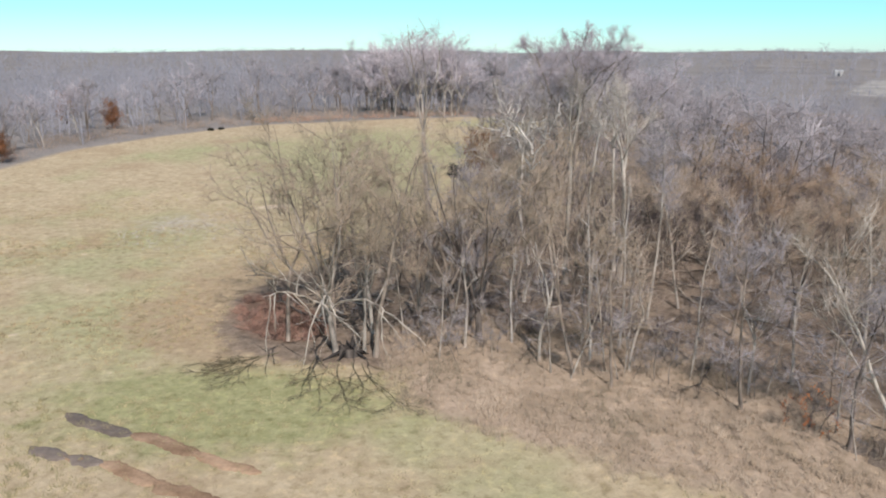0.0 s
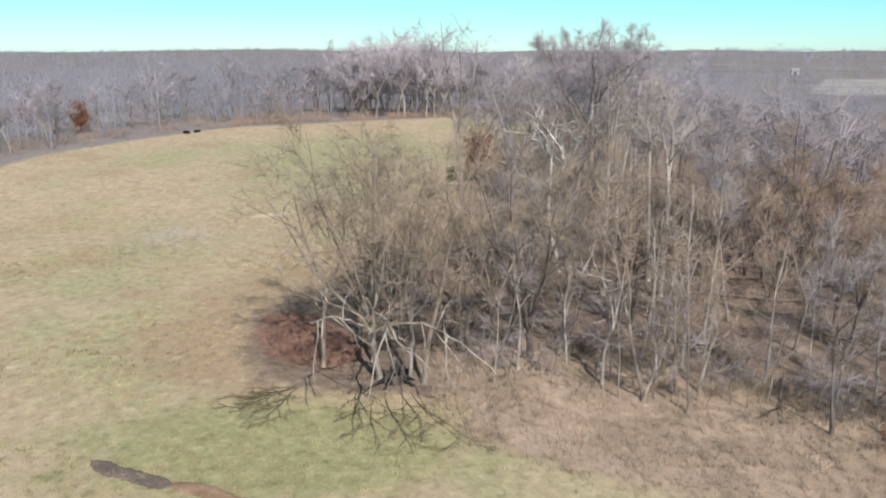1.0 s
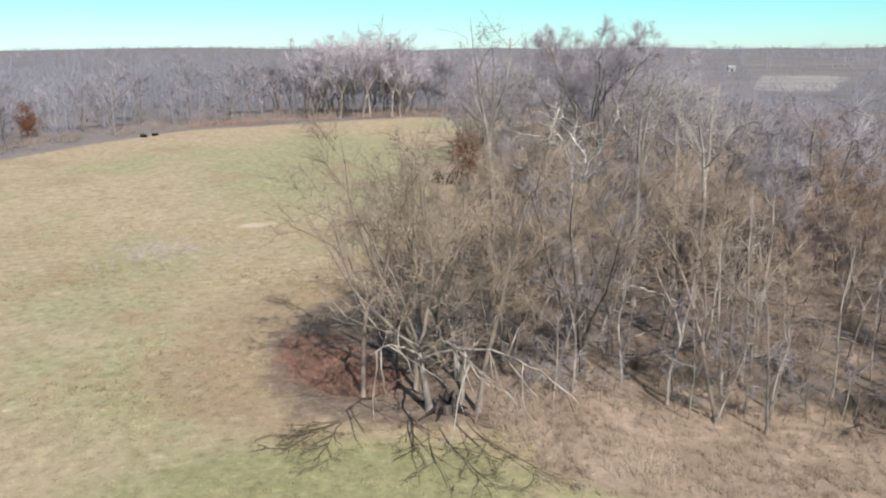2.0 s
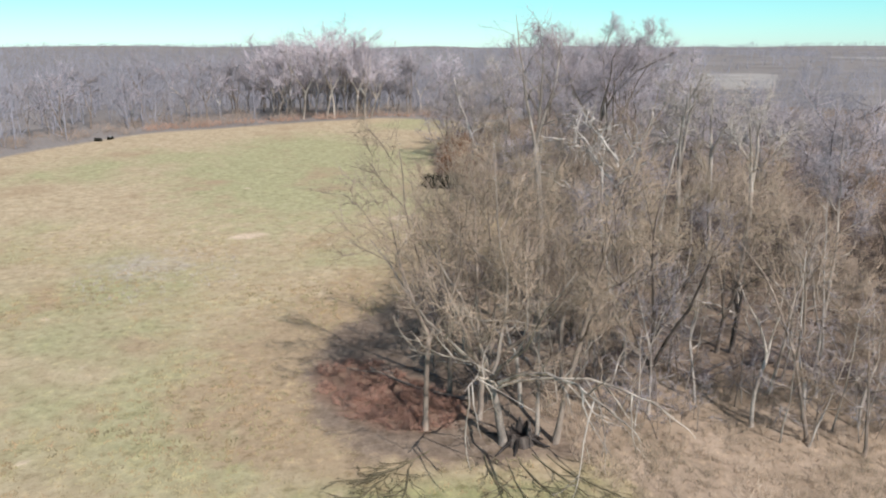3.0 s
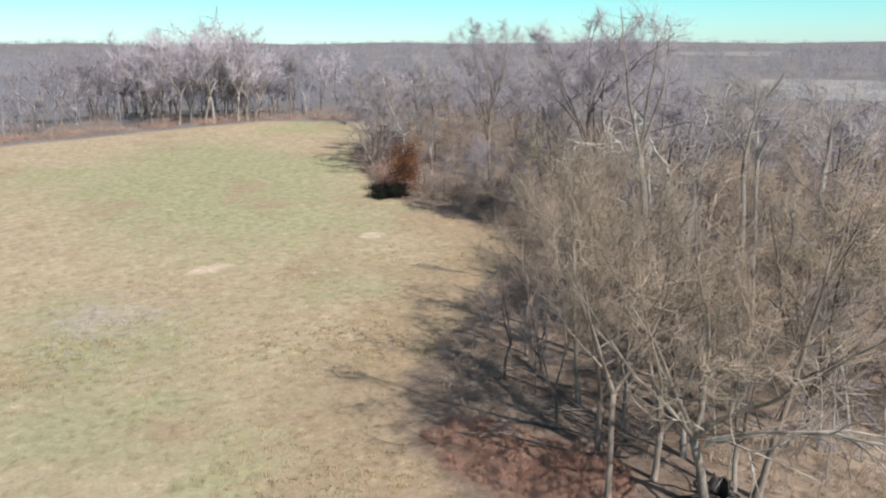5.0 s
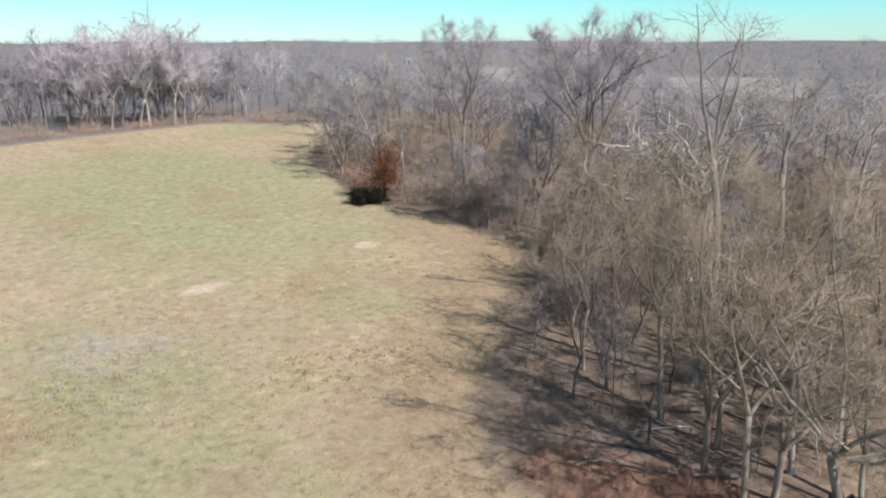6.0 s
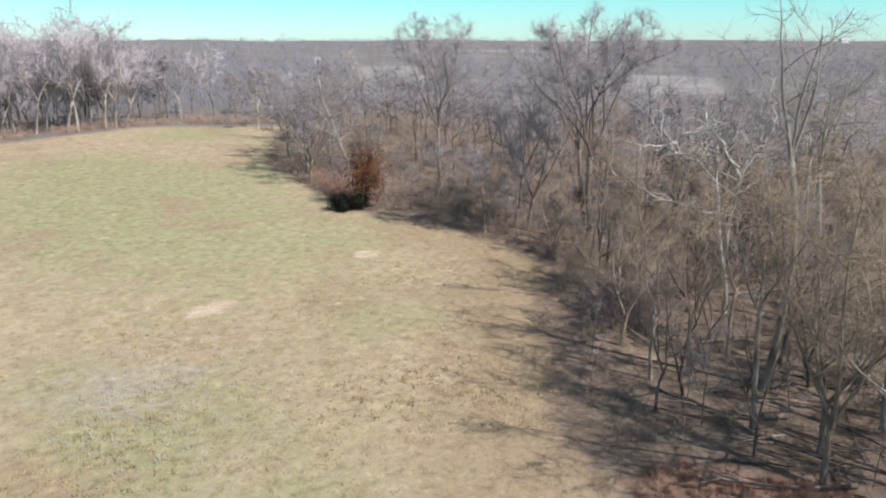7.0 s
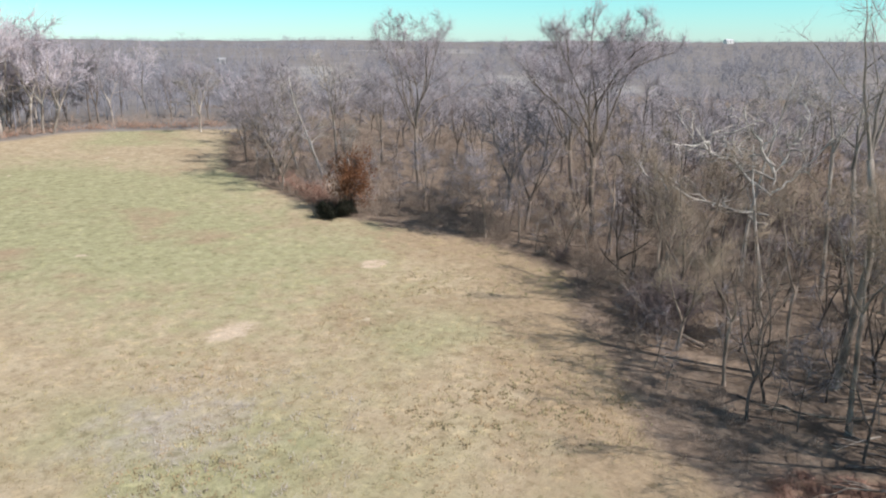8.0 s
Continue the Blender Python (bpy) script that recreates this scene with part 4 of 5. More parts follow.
def cedar_bush():
    root = new("cedar_bush")
    r = np.random.default_rng(72)
    wood, leaf = Buf(), Buf()
    for i in range(30):
        a = r.uniform(0, 6.28)
        pts = wander(r, (0, 0, -0.1), (math.cos(a) * 1.3, math.sin(a) * 0.8, r.uniform(0.3, 1.3)), r.uniform(1.0, 1.7), 4, 0.12, -0.02)
        wood.tube(pts, np.linspace(0.03, 0.008, 5), 3)
        for q in pts[1:]:
            c = 60
            leaf.spikes(q + r.normal(0, 0.16, (c, 3)), r.normal(0, 1, (c, 3)) + (q - np.array([0, 0, 0.4])) * 0.8, r.uniform(0.12, 0.3, c), 0.02)
    part("framework", wood, DARK_BARK, root)
    part("foliage", leaf, CEDAR, root, "dark evergreen foliage")
    return tagged(root, "low dark evergreen bush at the field's edge", "bush")


oak = place(rust_oak(), 2.1, 94.3)
oak.scale = (1.02, 1.02, 1.12)
for x, y, k in ((-75.9, 146.2, 1.0), (-60.7, 132.2, 0.9), (-62.0, 101.1, 0.75)):
    tagged(copy_thing(oak, stand(x, y, 30 * x, k)), "rust-leaved oak in the woods beyond the field")


def rust_sapling():
    t = bare_tree(81, 2.4, 0.03, name="rust_leaved_sapling", limbs=7, clear=0.2, reach=0.35, sub=2, subsub=0, twigs=2, twig_len=0.4, steps=3, bark=DARK_BARK, twig=DARK_BARK)
    r = np.random.default_rng(82)
    p = np.repeat(r.normal(0, 1, (11, 3)) * np.array([0.3, 0.3, 0.5]) + np.array([0, 0, 1.4]), 9, 0) + r.normal(0, 0.09, (99, 3))
    b = Buf()
    b.leaves(p, r.normal(0, 1, (len(p), 3)) + np.array([0, 0, -0.6]), r.uniform(0.07, 0.12, len(p)))
    part("leaves", b, ORANGE_LEAF, t, "bright orange-red dead leaves", True)
    return tagged(t, "young tree with a few orange-red dead leaves", "sapling", "orange saplings")


young = place(rust_sapling(), 16.4, 33.0)
for x, y, k in ((17.1, 32.3, 0.8), (15.6, 33.6, 0.7)):
    copy_thing(young, stand(x, y, 70 * x, k))


def pool(x, y):
    """Dark standing water with an uneven shore in the low corner of the wood."""
    r = np.random.default_rng(83)
    a = np.linspace(0, 2 * np.pi, 28, endpoint=False)
    q = 1 + 0.18 * np.sin(a * 3 + 1) + 0.10 * np.sin(a * 5) + r.normal(0, 0.03, 28)
    px, py = x + 2.3 * q * np.cos(a), y + 1.0 * q * np.sin(a)
    z = float(np.max(land(px, py))) + 0.13
    b = Buf()
    b.v = [np.concatenate([np.stack([px, py, np.full(28, z)], -1), np.stack([x + 1.12 * (px - x), y + 1.2 * (py - y), np.full(28, z - 0.3)], -1)])]
    b.f, b.n = [list(range(28))] + [[28 + i, 28 + (i + 1) % 28, (i + 1) % 28, i] for i in range(28)], 56
    return tagged(new("pool", b.mesh("pool", WET)), "small pool of dark standing water", "water", kind="structure")


pool(19.9, 31.2)
cedar = place(cedar_bush(), 0.2, 94.5)
cedar.scale = (1.25, 1.0, 1.25)
for x, y, k in ((-43.6, 132.4, 0.32), (-42.2, 133.6, 0.28)):
    tagged(copy_thing(cedar, stand(x, y, 50 * x, k)), "small dark evergreen bush at the far field edge")

# ---- far woods ----
def far_tree(r, x, y, h, spikes, thick, wide):
    """Base points, directions, lengths and radii of one far tree's twigs and trunk."""
    z = float(land(x, y))
    a, u = r.uniform(0, 6.28, spikes), np.sqrt(r.uniform(0, 1, spikes))
    zz = h * r.uniform(0.05, 0.85, spikes)
    rad = wide * u * (0.4 + 0.6 * np.sin(np.clip(zz / h, 0.05, 1) * 2.6)) * 0.8
    base = np.stack([x + np.cos(a) * rad, y + np.sin(a) * rad, z + zz], -1)
    way = np.stack([np.cos(a) * 0.7, np.sin(a) * 0.7, np.ones(spikes)], -1) + r.normal(0, 0.35, (spikes, 3))
    base = np.vstack([base, [[x, y, z - 0.3]]])
    way = np.vstack([way, [[r.normal(0, 0.06), r.normal(0, 0.06), 1.0]]])
    length = np.append(h * r.uniform(0.12, 0.3, spikes), h * 0.9)
    return base, way, length, np.append(np.full(spikes, thick), thick * 2.5)


def far_woods():
    r = np.random.default_rng(9)
    rows = []
    for lo, hi, n, spikes, thick, wide, h in ((90, 240, 1150, 56, 0.042, 3.4, 10.5), (240, 520, 1300, 46, 0.07, 4.2, 10.5), (520, 1300, 1500, 26, 0.16, 7.0, 10.5), (1300, 3800, 1400, 18, 0.5, 22.0, 11.0)):
        c = 0
        while c < n:
            bear, d = math.radians(r.uniform(-36, 84)), math.sqrt(r.uniform(lo * lo, hi * hi))
            x, y = -15 + d * math.sin(bear), 25 + d * math.cos(bear)
            ax, ay = np.array([x]), np.array([y])
            if edge_distance(FIELD, ax, ay)[0] > -3 or (pale_pasture(ax, ay)[0] > 0.4 and r.uniform() > 0.04 * (math.degrees(math.atan2(x, y - 40)) - 42)) or (abs(x - y * 2.0 - 60) < 60 and 1180 < x < 1390):
                c += 0.05
                continue
            if from_camera_line(x, y) < 130 and edge_distance(WOOD, ax, ay)[0] > 0:
                c += 0.05
                continue
            clump = 1.0 if d < 700 else 0.85 + 0.9 * max(0.0, noise.noise(Vector((x / 230, y / 230, 3.0))))
            rows.append(far_tree(r, x, y, clump * h * (0.55 if x > 45 and d < 240 else 0.72 if x > 45 and d < 500 else 1.0) * r.uniform(0.7, 1.2 if hi < 1000 else 1.6), spikes, thick, wide * r.uniform(0.7, 1.2)))
            c += 1
    b = Buf()
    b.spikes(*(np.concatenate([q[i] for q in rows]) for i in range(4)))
    return tagged(new("far_woods", b.mesh("far_woods", HAZED_FAR_TWIG)), "leafless woods running to the horizon, tinted bluish grey for haze", "woods", kind="stuff")


far_woods()

# first rows behind the far field edge
THICKET = []
made = 0
EDGE = ((-64, 84), (-61, 97), (-59.5, 110), (-50, 127.5), (-39, 140), (-16, 149), (0, 153.5), (11, 150), (24, 144))
for (ax, ay), (bx, by) in zip(EDGE, EDGE[1:]):
    steps = int(math.hypot(bx - ax, by - ay) / 2.6)
    nx, ny = unit((-(by - ay), bx - ax))
    for i in range(steps):
        s = (i + rng.uniform(0, 0.8)) / steps
        off = rng.uniform(2, 16)
        x, y = ax + (bx - ax) * s + nx * off, ay + (by - ay) * s + ny * off
        tall = -16 < x < 8
        if i % 2 == 0:
            put([*EDGE_TREES, EDGE_TREES[0], MID[0]], x, y, 0.9 if tall else 0.7, 1.2 if tall else 1.1)
        else:
            far_put(MID, x, y, 0.9 if tall else 0.7, 1.2 if tall else 1.1)
        for _ in range(4):
            o = rng.uniform(0.5, 9)
            THICKET.append((ax + (bx - ax) * s + nx * o + rng.normal(0, 0.6), ay + (by - ay) * s + ny * o, rng.uniform(1.2, 3.2)))

# tall stand at the middle of the far edge
for k in range(11):
    put(EDGE_TREES, -18.5 + 1.8 * k + rng.uniform(-0.7, 0.7), rng.uniform(151.5, 158), 1.4, 1.66)
for _ in range(18):
    x, y = rng.uniform(-22, 8), rng.uniform(156, 182)
    put([*EDGE_TREES, MID[4]], x, y, 0.95, 1.2)
for _ in range(24):
    far_put(MID, rng.uniform(-26, 8), rng.uniform(156, 190), 0.95, 1.25)
join_trees()

# fuller trees at the field's far corner, and pinkish brush below them
CORNER = [bare_tree(240 + k, 9.5 + k, 0.14, leaders=3, clear=0.2, limbs=11, sub=4, subsub=1, twigs=9, twig_len=1.1, twig_r=0.016, steps=5, bark=BARK, twig=TWIG) for k in range(2)]
for t in CORNER:
    tagged(t, "dense-crowned leafless tree at the field's far corner", "tree", "trees of the wood")
for x, y in ((2.5, 105.4), (3.8, 107.6), (5.2, 110.8), (7.2, 114.2), (9.4, 118.2), (12.0, 123.0)):
    put(CORNER, x, y, 0.9, 1.1)
PINK = [shrub(250 + k, "pink_brush", 3.0, 1.5, 26, RED_TWIG, twigs=14, twig_len=0.6, twig_r=0.011) for k in range(2)]
for t in PINK:
    tagged(t, "low pinkish-brown leafless brush at the field's edge", "shrub", "brush shrubs")
for x, y in ((2.2, 99.2), (2.9, 101.6), (3.6, 104.0), (4.2, 106.5), (1.8, 97.4), (4.9, 102.6)):
    put(PINK, x, y, 0.8, 1.15)

# dense brush where the wood meets the far part of the field
BELT = ((3.6, 71.5), (5.6, 79.0), (3.0, 89.0), (1.2, 95.0), (2.4, 106.0), (4.6, 118.0), (17.0, 137.0))
for (ax, ay), (bx, by) in zip(BELT, BELT[1:]):
    steps = int(math.hypot(bx - ax, by - ay) / (1.9 if by < 80 else 2.6))
    nx, ny = unit((by - ay, -(bx - ax)))
    for i in range(steps):
        s, off = (i + rng.uniform(0, 0.9)) / steps, rng.uniform(0.8, 6.5)
        x, y = ax + (bx - ax) * s + nx * off, ay + (by - ay) * s + ny * off
        if math.hypot(x - 1.4, y - 94.4) > 2.6:
            if y < 97:
                put(BUSH, x, y, 0.5, 0.95)
            THICKET.append((x + rng.normal(0, 1), y + rng.normal(0, 1), rng.uniform(1.6, 3.4)))
            THICKET.append((x + rng.normal(2, 2), y + rng.normal(0, 1), rng.uniform(1.6, 3.4)))


# low undergrowth all through the wood
for _ in range(60):
    y = rng.uniform(60, 74)
    x = float(np.interp(y, (44, 51.5, 56, 60, 66, 71.5), (-9.0, -14.2, -12.2, -8.2, -2.8, 3.6))) + rng.uniform(1.5, 14)
    THICKET.append((x, y, rng.uniform(0.6, 2.4)))
for _ in range(40):
    x, y = rng.uniform(-13.8, -6.5), rng.uniform(50.8, 58.0)
    if float(edge_distance(WOOD, np.array([x]), np.array([y]))[0]) > 0.4:
        THICKET.append((x, y, rng.uniform(0.3, 0.7)))
for _ in range(130):
    x, y = rng.uniform(-2, 34), rng.uniform(57, 92)
    if float(edge_distance(WOOD, np.array([x]), np.array([y]))[0]) > 1.5:
        THICKET.append((x, y, rng.uniform(1.0, 2.6)))
while len(THICKET) < 1900:
    x, y = rng.uniform(-14, 75), rng.uniform(20, 150)
    if float(edge_distance(WOOD, np.array([x]), np.array([y]))[0]) > 0.6 and from_camera_line(x, y) < 120:
        if (y < 51 and -4 < x < 16 or y < 62 and x < 4) and rng.uniform() < 0.75:
            continue
        THICKET.append((x, y, rng.uniform(0.5, 1.9) if x > -8 or y > 55 else 0.4))


def undergrowth():
    r = np.random.default_rng(77)
    rows = []
    for x, y, h in THICKET:
        k = 48
        a, u = r.uniform(0, 6.28, k), np.sqrt(r.uniform(0, 1, k)) * h * 0.7
        base = np.stack([x + np.cos(a) * u, y + np.sin(a) * u, float(land(x, y)) + h * r.uniform(-0.03, 0.6, k) * (1.2 - u / h)], -1)
        way = np.stack([np.cos(a) * 0.5, np.sin(a) * 0.5, np.ones(k)], -1) + r.normal(0, 0.45, (k, 3))
        rows.append((base, way, h * r.uniform(0.25, 0.6, k), np.full(k, 0.0135 if from_camera_line(x, y) < 70 else 0.023)))
    b = Buf()
    b.spikes(*(np.concatenate([q[i] for q in rows]) for i in range(4)))
    return tagged(new("undergrowth", b.mesh("undergrowth", BRUSH)), "tangled leafless brown undergrowth below the trees", "undergrowth", kind="stuff")


undergrowth()

RUSSET = material("russet_brush", (0.28, 0.18, 0.135), (0.42, 0.29, 0.225), 0.4, bump=0)


def russet_fringe():
    r = np.random.default_rng(78)
    line = ((-38, 140.5), (-16, 149.2), (0, 153.6), (11, 150.2), (22, 145.0))
    rows = []
    for (ax, ay), (bx, by) in zip(line, line[1:]):
        for _ in range(int(math.hypot(bx - ax, by - ay) * 3)):
            f, o, h, k = r.uniform(), r.uniform(0, 4), r.uniform(0.5, 1.4), 22
            x, y = ax + (bx - ax) * f, ay + (by - ay) * f + o
            a = r.uniform(0, 6.28, k)
            base = np.stack([x + np.cos(a) * 0.7 * h, y + np.sin(a) * 0.7 * h, float(land(x, y)) + h * r.uniform(-0.03, 0.5, k)], -1)
            rows.append((base, np.stack([np.cos(a) * 0.5, np.sin(a) * 0.5, np.ones(k)], -1) + r.normal(0, 0.4, (k, 3)), h * r.uniform(0.3, 0.7, k), np.full(k, 0.03)))
    b = Buf()
    b.spikes(*(np.concatenate([q[i] for q in rows]) for i in range(4)))
    return tagged(new("russet_fringe", b.mesh("russet_fringe", RUSSET)), "low russet brush along the far edge of the field", "undergrowth", kind="stuff")


russet_fringe()


# ---- fallen branches ----
def fallen_branch(seed, length, r, mat, crook=0.10):
    g = np.random.default_rng(seed)
    root = new("fallen_branch")
    b = Buf()
    pts = wander(g, (0, 0, r), (1, 0, 0.02), length, 6, crook, 0.0)
    pts[:, 2] = np.abs(pts[:, 2]) * 0.4 + r
    b.tube(pts, np.linspace(r, r * 0.3, 7), 6)
    for _ in range(6):
        q, w = along(pts, g.uniform(0.3, 0.95))
        c = wander(g, q, w + np.array([0, g.choice((-1, 1)) * 0.8, 0.3]), length * g.uniform(0.15, 0.35), 3, 0.15, -0.06)
        c[:, 2] = np.maximum(c[:, 2], 0.03)
        k = Buf()
        k.tube(c, np.linspace(r * 0.4, 0.01, 4), 4)
        part("side_branch", k, mat, root)
    part("stem", b, mat, root)
    return tagged(root, "fallen dead branch lying on the ground", "branch", "fallen branches")


LOGS = [fallen_branch(200 + k, ln, r, m) for k, (ln, r, m) in enumerate(((5.0, 0.09, DARK_BARK), (3.5, 0.06, PALE_BARK), (7.0, 0.13, BARK), (4.5, 0.07, DARK_BARK)))]
for i in range(55):
    for _ in range(60):
        x, y = rng.uniform(-13, 30), rng.uniform(28, 75)
        if float(edge_distance(WOOD, np.array([x]), np.array([y]))[0]) > (4.5 if y > 43 and x < 6 else 0.8):
            break
    put(LOGS, x, y, 0.7, 1.1)
# dark logs on the open litter behind the red brush
for k, x, y, turn, size in ((0, -9.9, 49.6, -52, 0.9), (3, -8.2, 49.5, -76, 0.85), (0, -5.5, 49.5, -85, 0.7), (2, 0.0, 45.1, -51, 0.5), (3, -8.3, 50.6, -65, 0.6), (0, -6.9, 55.3, -98, 0.75), (3, -7.2, 49.2, -81, 0.75)):
    copy_thing(LOGS[k], stand(x, y, turn, size))
DULL_BARK = material("dull_olive_bark", (0.125, 0.11, 0.07), (0.24, 0.21, 0.14), 1.5, bump=0.4)


def fallen_bough(seed, x, y, to_x, to_y, r, forks, label):
    """A dead bough flat on the grass that forks and forks again towards its thin ends."""
    g = np.random.default_rng(seed)
    root = new("fallen_bough")
    length = math.hypot(to_x - x, to_y - y)
    stem = Buf()

    def lay(pts, rad):
        pts[:, 2] = np.maximum(rad * 0.8, 0.03 + np.abs(pts[:, 2]) * 0.35)
        return pts

    pts = lay(wander(g, (0, 0, r), (1, 0, 0.0), length * 1.04, 9, 0.10, 0.0), r)
    stem.tube(pts, np.linspace(r, 0.014, 10), 6)
    part("stem", stem, DULL_BARK, root)
    for k in range(forks):
        f = 0.22 + 0.72 * (k + g.uniform(0, 0.8)) / forks
        q, w = along(pts, f)
        b = Buf()
        side = (1 if k % 2 else -1) * g.uniform(0.35, 0.95)
        c = lay(wander(g, q, w + np.array([-w[1] * side, w[0] * side, 0.05]), length * g.uniform(0.25, 0.45) * (1.15 - 0.5 * f), 6, 0.18, 0.0), 0.03)
        b.tube(c, np.linspace(r * 0.55, 0.011, 7), 5)
        for _ in range(4):
            p, v = along(c, g.uniform(0.25, 0.95))
            turn = g.choice((-1, 1)) * g.uniform(0.4, 1.0)
            e = lay(wander(g, p, v + np.array([-v[1] * turn, v[0] * turn, 0.1]), g.uniform(0.4, 1.1), 4, 0.2, 0.0), 0.02)
            b.tube(e, np.linspace(r * 0.25, 0.008, 5), 4)
            twigs_on(g, b, e, 5, 0.35, 0.007, 0.7, 0.05)
        part("side_branch", b, DULL_BARK, root)
    root.matrix_basis = pose(x, y, float(land((x + to_x) / 2, (y + to_y) / 2)) + 0.02, 0, 0, math.degrees(math.atan2(to_y - y, to_x - x)))
    return tagged(root, label, "branch", "fallen branches")


# boughs that have come down on the grass round the leaning tree
for k, (x, y, tx, ty, r, forks) in enumerate(((-6.9, 40.5, -6.7, 33.4, 0.042, 6), (-5.6, 40.3, -3.7, 33.4, 0.038, 6), (-8.3, 40.7, -9.2, 36.8, 0.04, 4), (-6.2, 40.4, -4.6, 35.6, 0.04, 5), (-7.4, 40.4, -7.9, 34.8, 0.035, 4))):
    fallen_bough(220 + k, x, y, tx, ty, r, forks, "dark dead bough fallen across green grass")
for k, (x, y, tx, ty) in enumerate(((-11.0, 41.6, -13.0, 37.2), (-10.6, 41.4, -14.4, 40.0), (-11.6, 41.0, -14.0, 38.4))):
    fallen_bough(230 + k, x, y, tx, ty, 0.035, 9, "twiggy dark bough fallen beside the red brush")

# ---- grass ----
def tufts(name, poly_test, box, n, blades, lo, hi, rad, mat, label):
    r = np.random.default_rng(len(name))
    x, y = r.uniform(box[0], box[2], n), r.uniform(box[1], box[3], n)
    ok = poly_test(x, y)
    x, y = np.repeat(x[ok], blades), np.repeat(y[ok], blades)
    x, y = x + r.normal(0, 0.12, len(x)), y + r.normal(0, 0.12, len(y))
    b = Buf()
    b.spikes(np.stack([x, y, land(x, y) - 0.03], -1), np.stack([r.normal(0, 0.45, len(x)), r.normal(0, 0.45, len(x)), np.ones(len(x))], -1), r.uniform(lo, hi, len(x)), rad)
    return tagged(new(name, b.mesh(name, mat)), label, "grass", kind="stuff")


tufts("field_grass", lambda x, y: (edge_distance(WOOD, x, y) < -0.5) & (edge_distance(TALL, x, y) < 0), (-50, 24, 12, 85), 9000, 5, 0.08, 0.22, 0.02, GRASS, "short tufts of green and straw grass")
tufts("weed_clumps", lambda x, y: (edge_distance(WOOD, x, y) < -0.5) & (edge_distance(TALL, x, y) < 0), (-52, 24, 12, 80), 2600, 7, 0.07, 0.2, 0.035, WEED, "low dark green and brown weed clumps in the field")
tufts("leafy_clumps", lambda x, y: (edge_distance(WOOD, x, y) < -0.8) & (y < 78 - 0.2 * x), (-44, 38, -6, 78), 3000, 7, 0.05, 0.15, 0.034, LEAFY, "brown and olive leafy clumps in the thin grass")
tufts("rough_clumps", lambda x, y: np.hypot((x + 18) / 9.5, (y - 30.5) / 5.5) < 1.0, (-30, 24, -8, 37), 520, 16, 0.10, 0.34, 0.018, GRASS, "rough pale grass clumps beside the wheel ruts")
tufts("dead_weeds", lambda x, y: np.hypot((x + 26) / 6.0, (y - 69) / 7.0) < 1.0, (-34, 60, -20, 82), 420, 6, 0.2, 0.5, 0.014, PALE_TWIG, "patch of pale grey dead weeds in the field")
tufts("tall_dry_grass", lambda x, y: edge_distance(TALL, x, y) > -1.2 + 2.4 * np.random.default_rng(4).uniform(0, 1, len(x)) ** 2, (-6, 18, 28, 48), 6400, 8, 0.3, 0.9, 0.012, TALL_GRASS, "tall dry pinkish-tan grass before the wood")


# ---- farmhouse on the far rise ----
def box(name, lo, hi, mat, parent):
    me = bpy.data.meshes.new(name)
    bm = bmesh.new()
    bmesh.ops.create_cube(bm, size=1.0, matrix=Matrix.Translation([(a + b) / 2 for a, b in zip(lo, hi)]) @ Matrix.Diagonal([b - a for a, b in zip(lo, hi)] + [1]))
    bm.to_mesh(me)
    bm.free()
    me.materials.append(mat)
    ob = new(name, me)
    ob.parent = parent
    return ob


WHITE = material("white_boards", (0.72, 0.72, 0.70), (0.82, 0.82, 0.80), 0.5, rough=0.6, bump=0.1, spread=0.02)
BOARDS = material("weathered_boards", (0.42, 0.41, 0.39), (0.56, 0.55, 0.53), 0.7, bump=0.1)
SLATE = material("roof_metal", (0.42, 0.43, 0.45), (0.58, 0.59, 0.60), 0.8, bump=0.2)
PANE = material("dark_pane", (0.03, 0.035, 0.04), (0.06, 0.065, 0.07), 0.5, rough=0.1, bump=0)
house = new("farmhouse")
box("wall", (-8, -4.5, -1), (8, 4.5, 5.4), WHITE, house)
roof = Buf()
roof.v, roof.n = [np.array([(-8.5, -5, 5.3), (8.5, -5, 5.3), (8.5, 5, 5.3), (-8.5, 5, 5.3), (-8.5, 0, 8), (8.5, 0, 8)], float)], 6
roof.f = [[0, 1, 5, 4], [2, 3, 4, 5], [0, 4, 3], [1, 2, 5], [3, 2, 1, 0]]
part("roof", roof, SLATE, house, flat=True)
for wx in (-5.4, 0.0, 5.4):
    for wz in (0.9, 3.2):
        win = box("window", (wx - 0.7, -4.55, wz - 0.1), (wx + 0.7, -4.5, wz + 1.7), SLATE, house)
        box("pane", (wx - 0.6, -4.58, wz), (wx + 0.6, -4.55, wz + 1.6), PANE, win)
place(tagged(house, "white farmhouse with a pale roof on the distant rise", "house"), 1337, 636, -25)


shed = new("shed")
box("wall", (-3, -2.5, -0.5), (3, 2.5, 4.2), BOARDS, shed)
box("doorway", (-1.0, -2.56, 0), (1.0, -2.5, 2.6), PANE, shed)
roof = Buf()
roof.v, roof.n = [np.array([(-3.3, -2.8, 4.1), (3.3, -2.8, 4.1), (3.3, 2.8, 4.1), (-3.3, 2.8, 4.1), (-3.3, 0, 5.3), (3.3, 0, 5.3)], float)], 6
roof.f = [[0, 1, 5, 4], [2, 3, 4, 5], [0, 4, 3], [1, 2, 5], [3, 2, 1, 0]]
part("roof", roof, SLATE, shed, flat=True)
place(tagged(shed, "small pale farm shed beyond a bleached pasture", "shed"), 247, 520, -15)
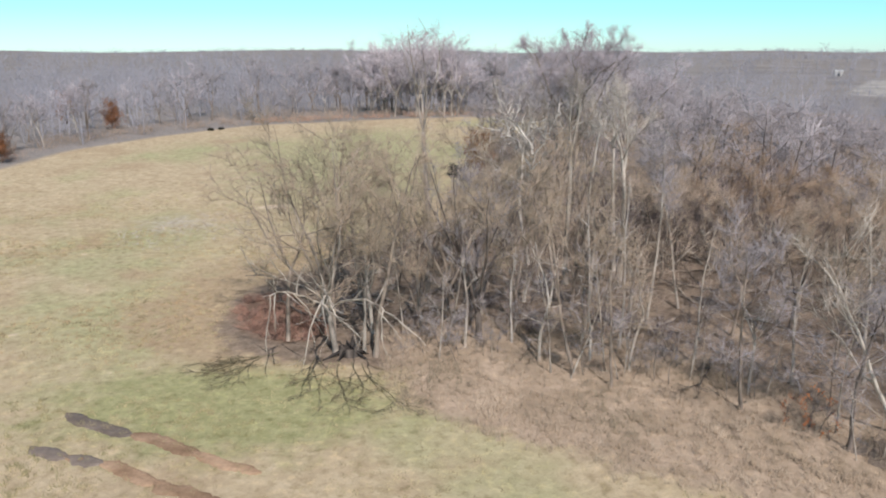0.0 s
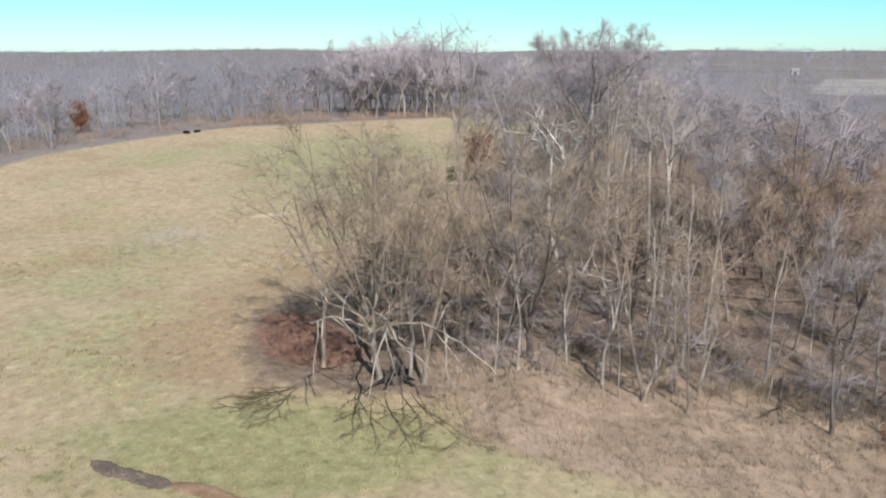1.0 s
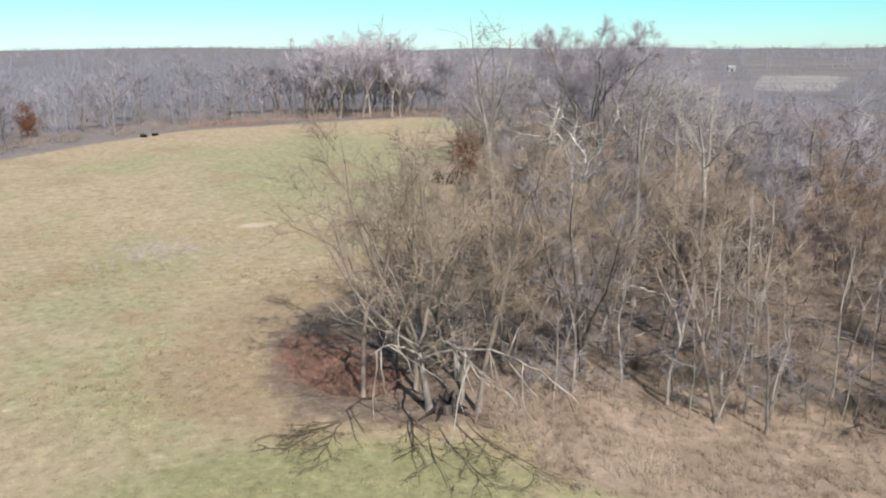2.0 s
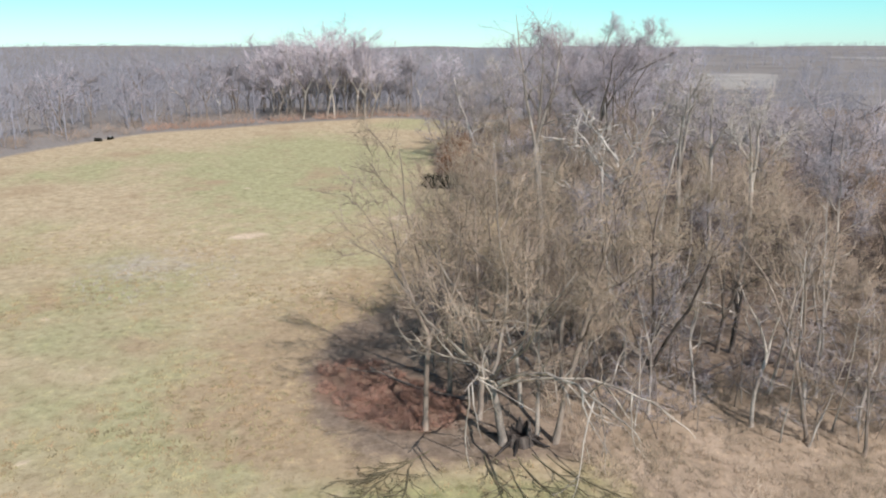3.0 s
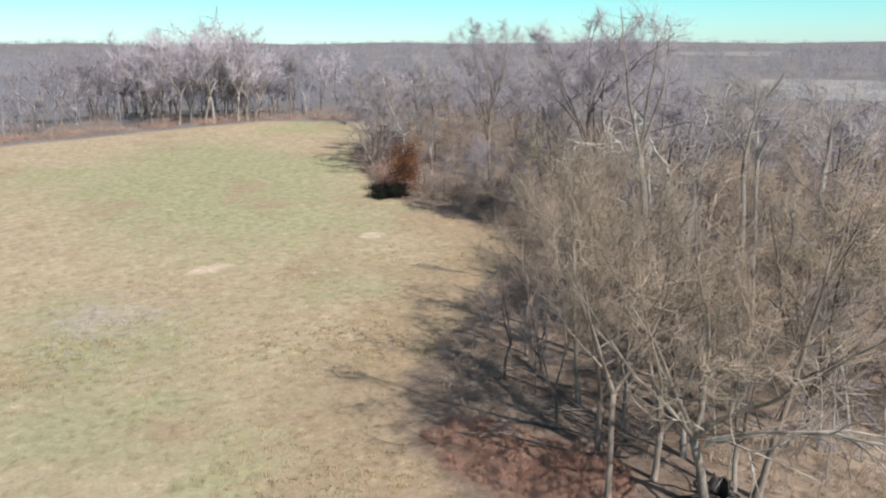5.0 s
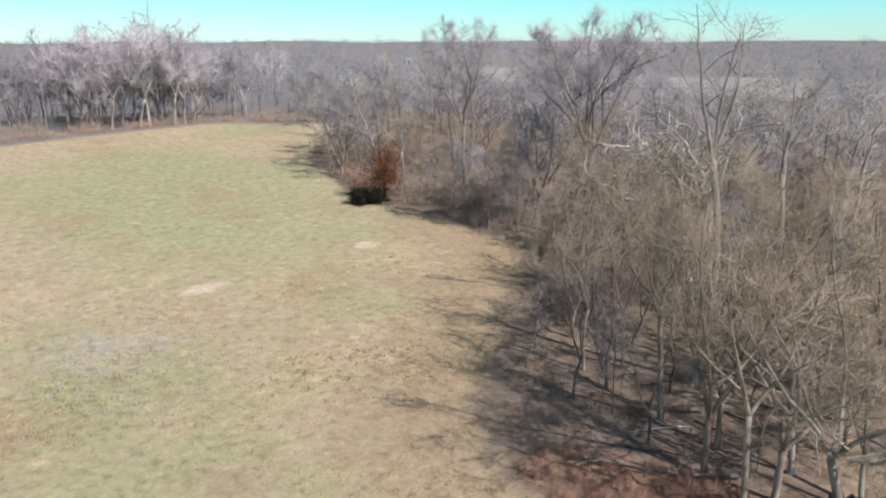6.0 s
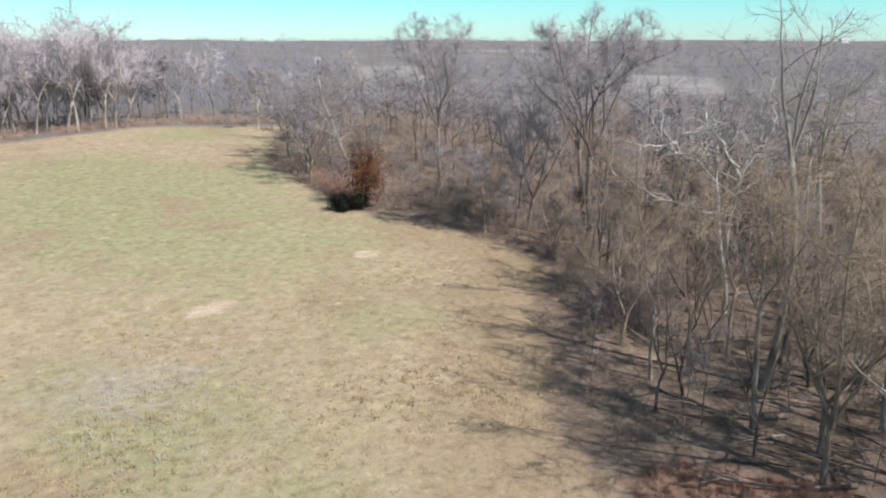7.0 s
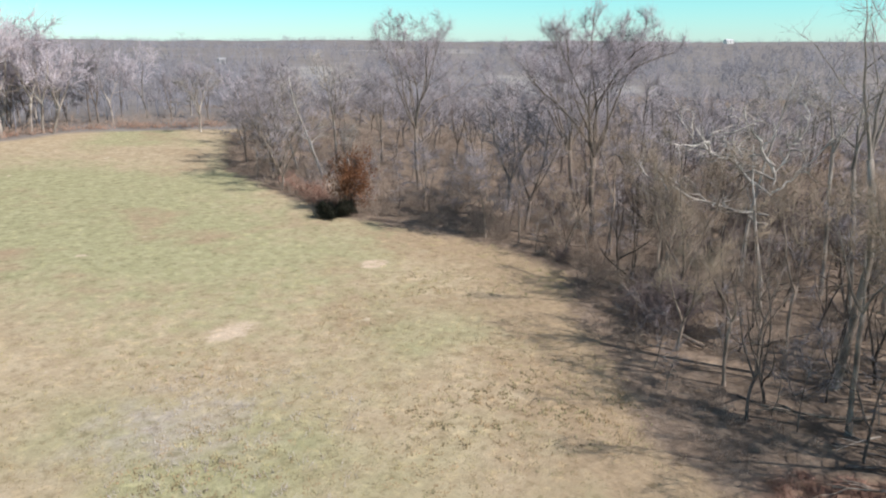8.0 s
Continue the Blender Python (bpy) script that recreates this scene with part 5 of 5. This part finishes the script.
shed.scale = (0.8, 0.8, 0.8)

# ---- wheel ruts ----
def ribbon(r, line, width, lift, lo, hi):
    """A thin uneven strip of mud along part of a rut, with torn edges and narrowing ends."""
    n = max(6, int((hi - lo) * 90))
    t = np.linspace(lo, hi, n + 1)
    drift = np.convolve(r.normal(0, 1, n + 7), np.ones(7) / 7, "valid")[:n + 1]
    px, py = line(t)
    dx, dy = np.gradient(px), np.gradient(py)
    k = np.hypot(dx, dy)
    nx, ny = -dy / k, dx / k
    end = np.minimum(1, np.minimum(np.arange(n + 1), n - np.arange(n + 1)) / 5.0) ** 0.6
    left = width * end * (1 + 0.45 * drift + r.normal(0, 0.05, n + 1))
    right = width * end * (1 - 0.45 * drift + r.normal(0, 0.05, n + 1))
    rows = []
    for o, h in ((1.0, -0.05), (0.72, lift + 0.012), (0.3, lift), (-0.3, lift), (-0.72, lift + 0.012), (-1.0, -0.05)):
        w = (left if o > 0 else right) * o
        x, y = px + nx * w, py + ny * w
        rows.append(np.stack([x, y, turf(x, y) + 0.05 + h + r.normal(0, 0.006, n + 1)], -1))
    b = Buf()
    b.v, b.n = [np.stack(rows, 1).reshape(-1, 3)], 6 * (n + 1)
    b.f = [[i * 6 + j, i * 6 + j + 1, i * 6 + 7 + j, i * 6 + 6 + j] for i in range(n) for j in range(5)]
    return b


def rut(seed, ax, ay, bx, by, wet, dry):
    """A wheel rut in the turf: dark wet stretches at one end, drying orange mud at the other."""
    r = np.random.default_rng(seed)
    root = new("wheel_rut")
    bend = r.uniform(-0.35, 0.35)

    def line(t):
        return ax + (bx - ax) * t + bend * np.sin(3 * t), ay + (by - ay) * t + 0.18 * np.sin(9 * t + seed)

    for lo, hi in wet:
        part("puddle", ribbon(r, line, 0.42, 0.02, lo, hi), WET, root, "dark wet mud")
    for lo, hi, w in dry:
        part("mud", ribbon(r, line, w, 0.01, lo, hi), MUD, root, "orange-brown churned mud")
    return tagged(root, "muddy wheel rut pressed into the wet grass", "wheel rut", "wheel ruts")


rut(3, -19.4, 33.9, -8.4, 29.0, ((0.0, 0.40),), ((0.385, 0.74, 0.42), (0.70, 1.0, 0.34)))
rut(4, -19.5, 30.9, -9.2, 26.5, ((0.0, 0.20), (0.19, 0.36)), ((0.17, 0.27, 0.30), (0.34, 0.66, 0.40), (0.62, 1.0, 0.42)))
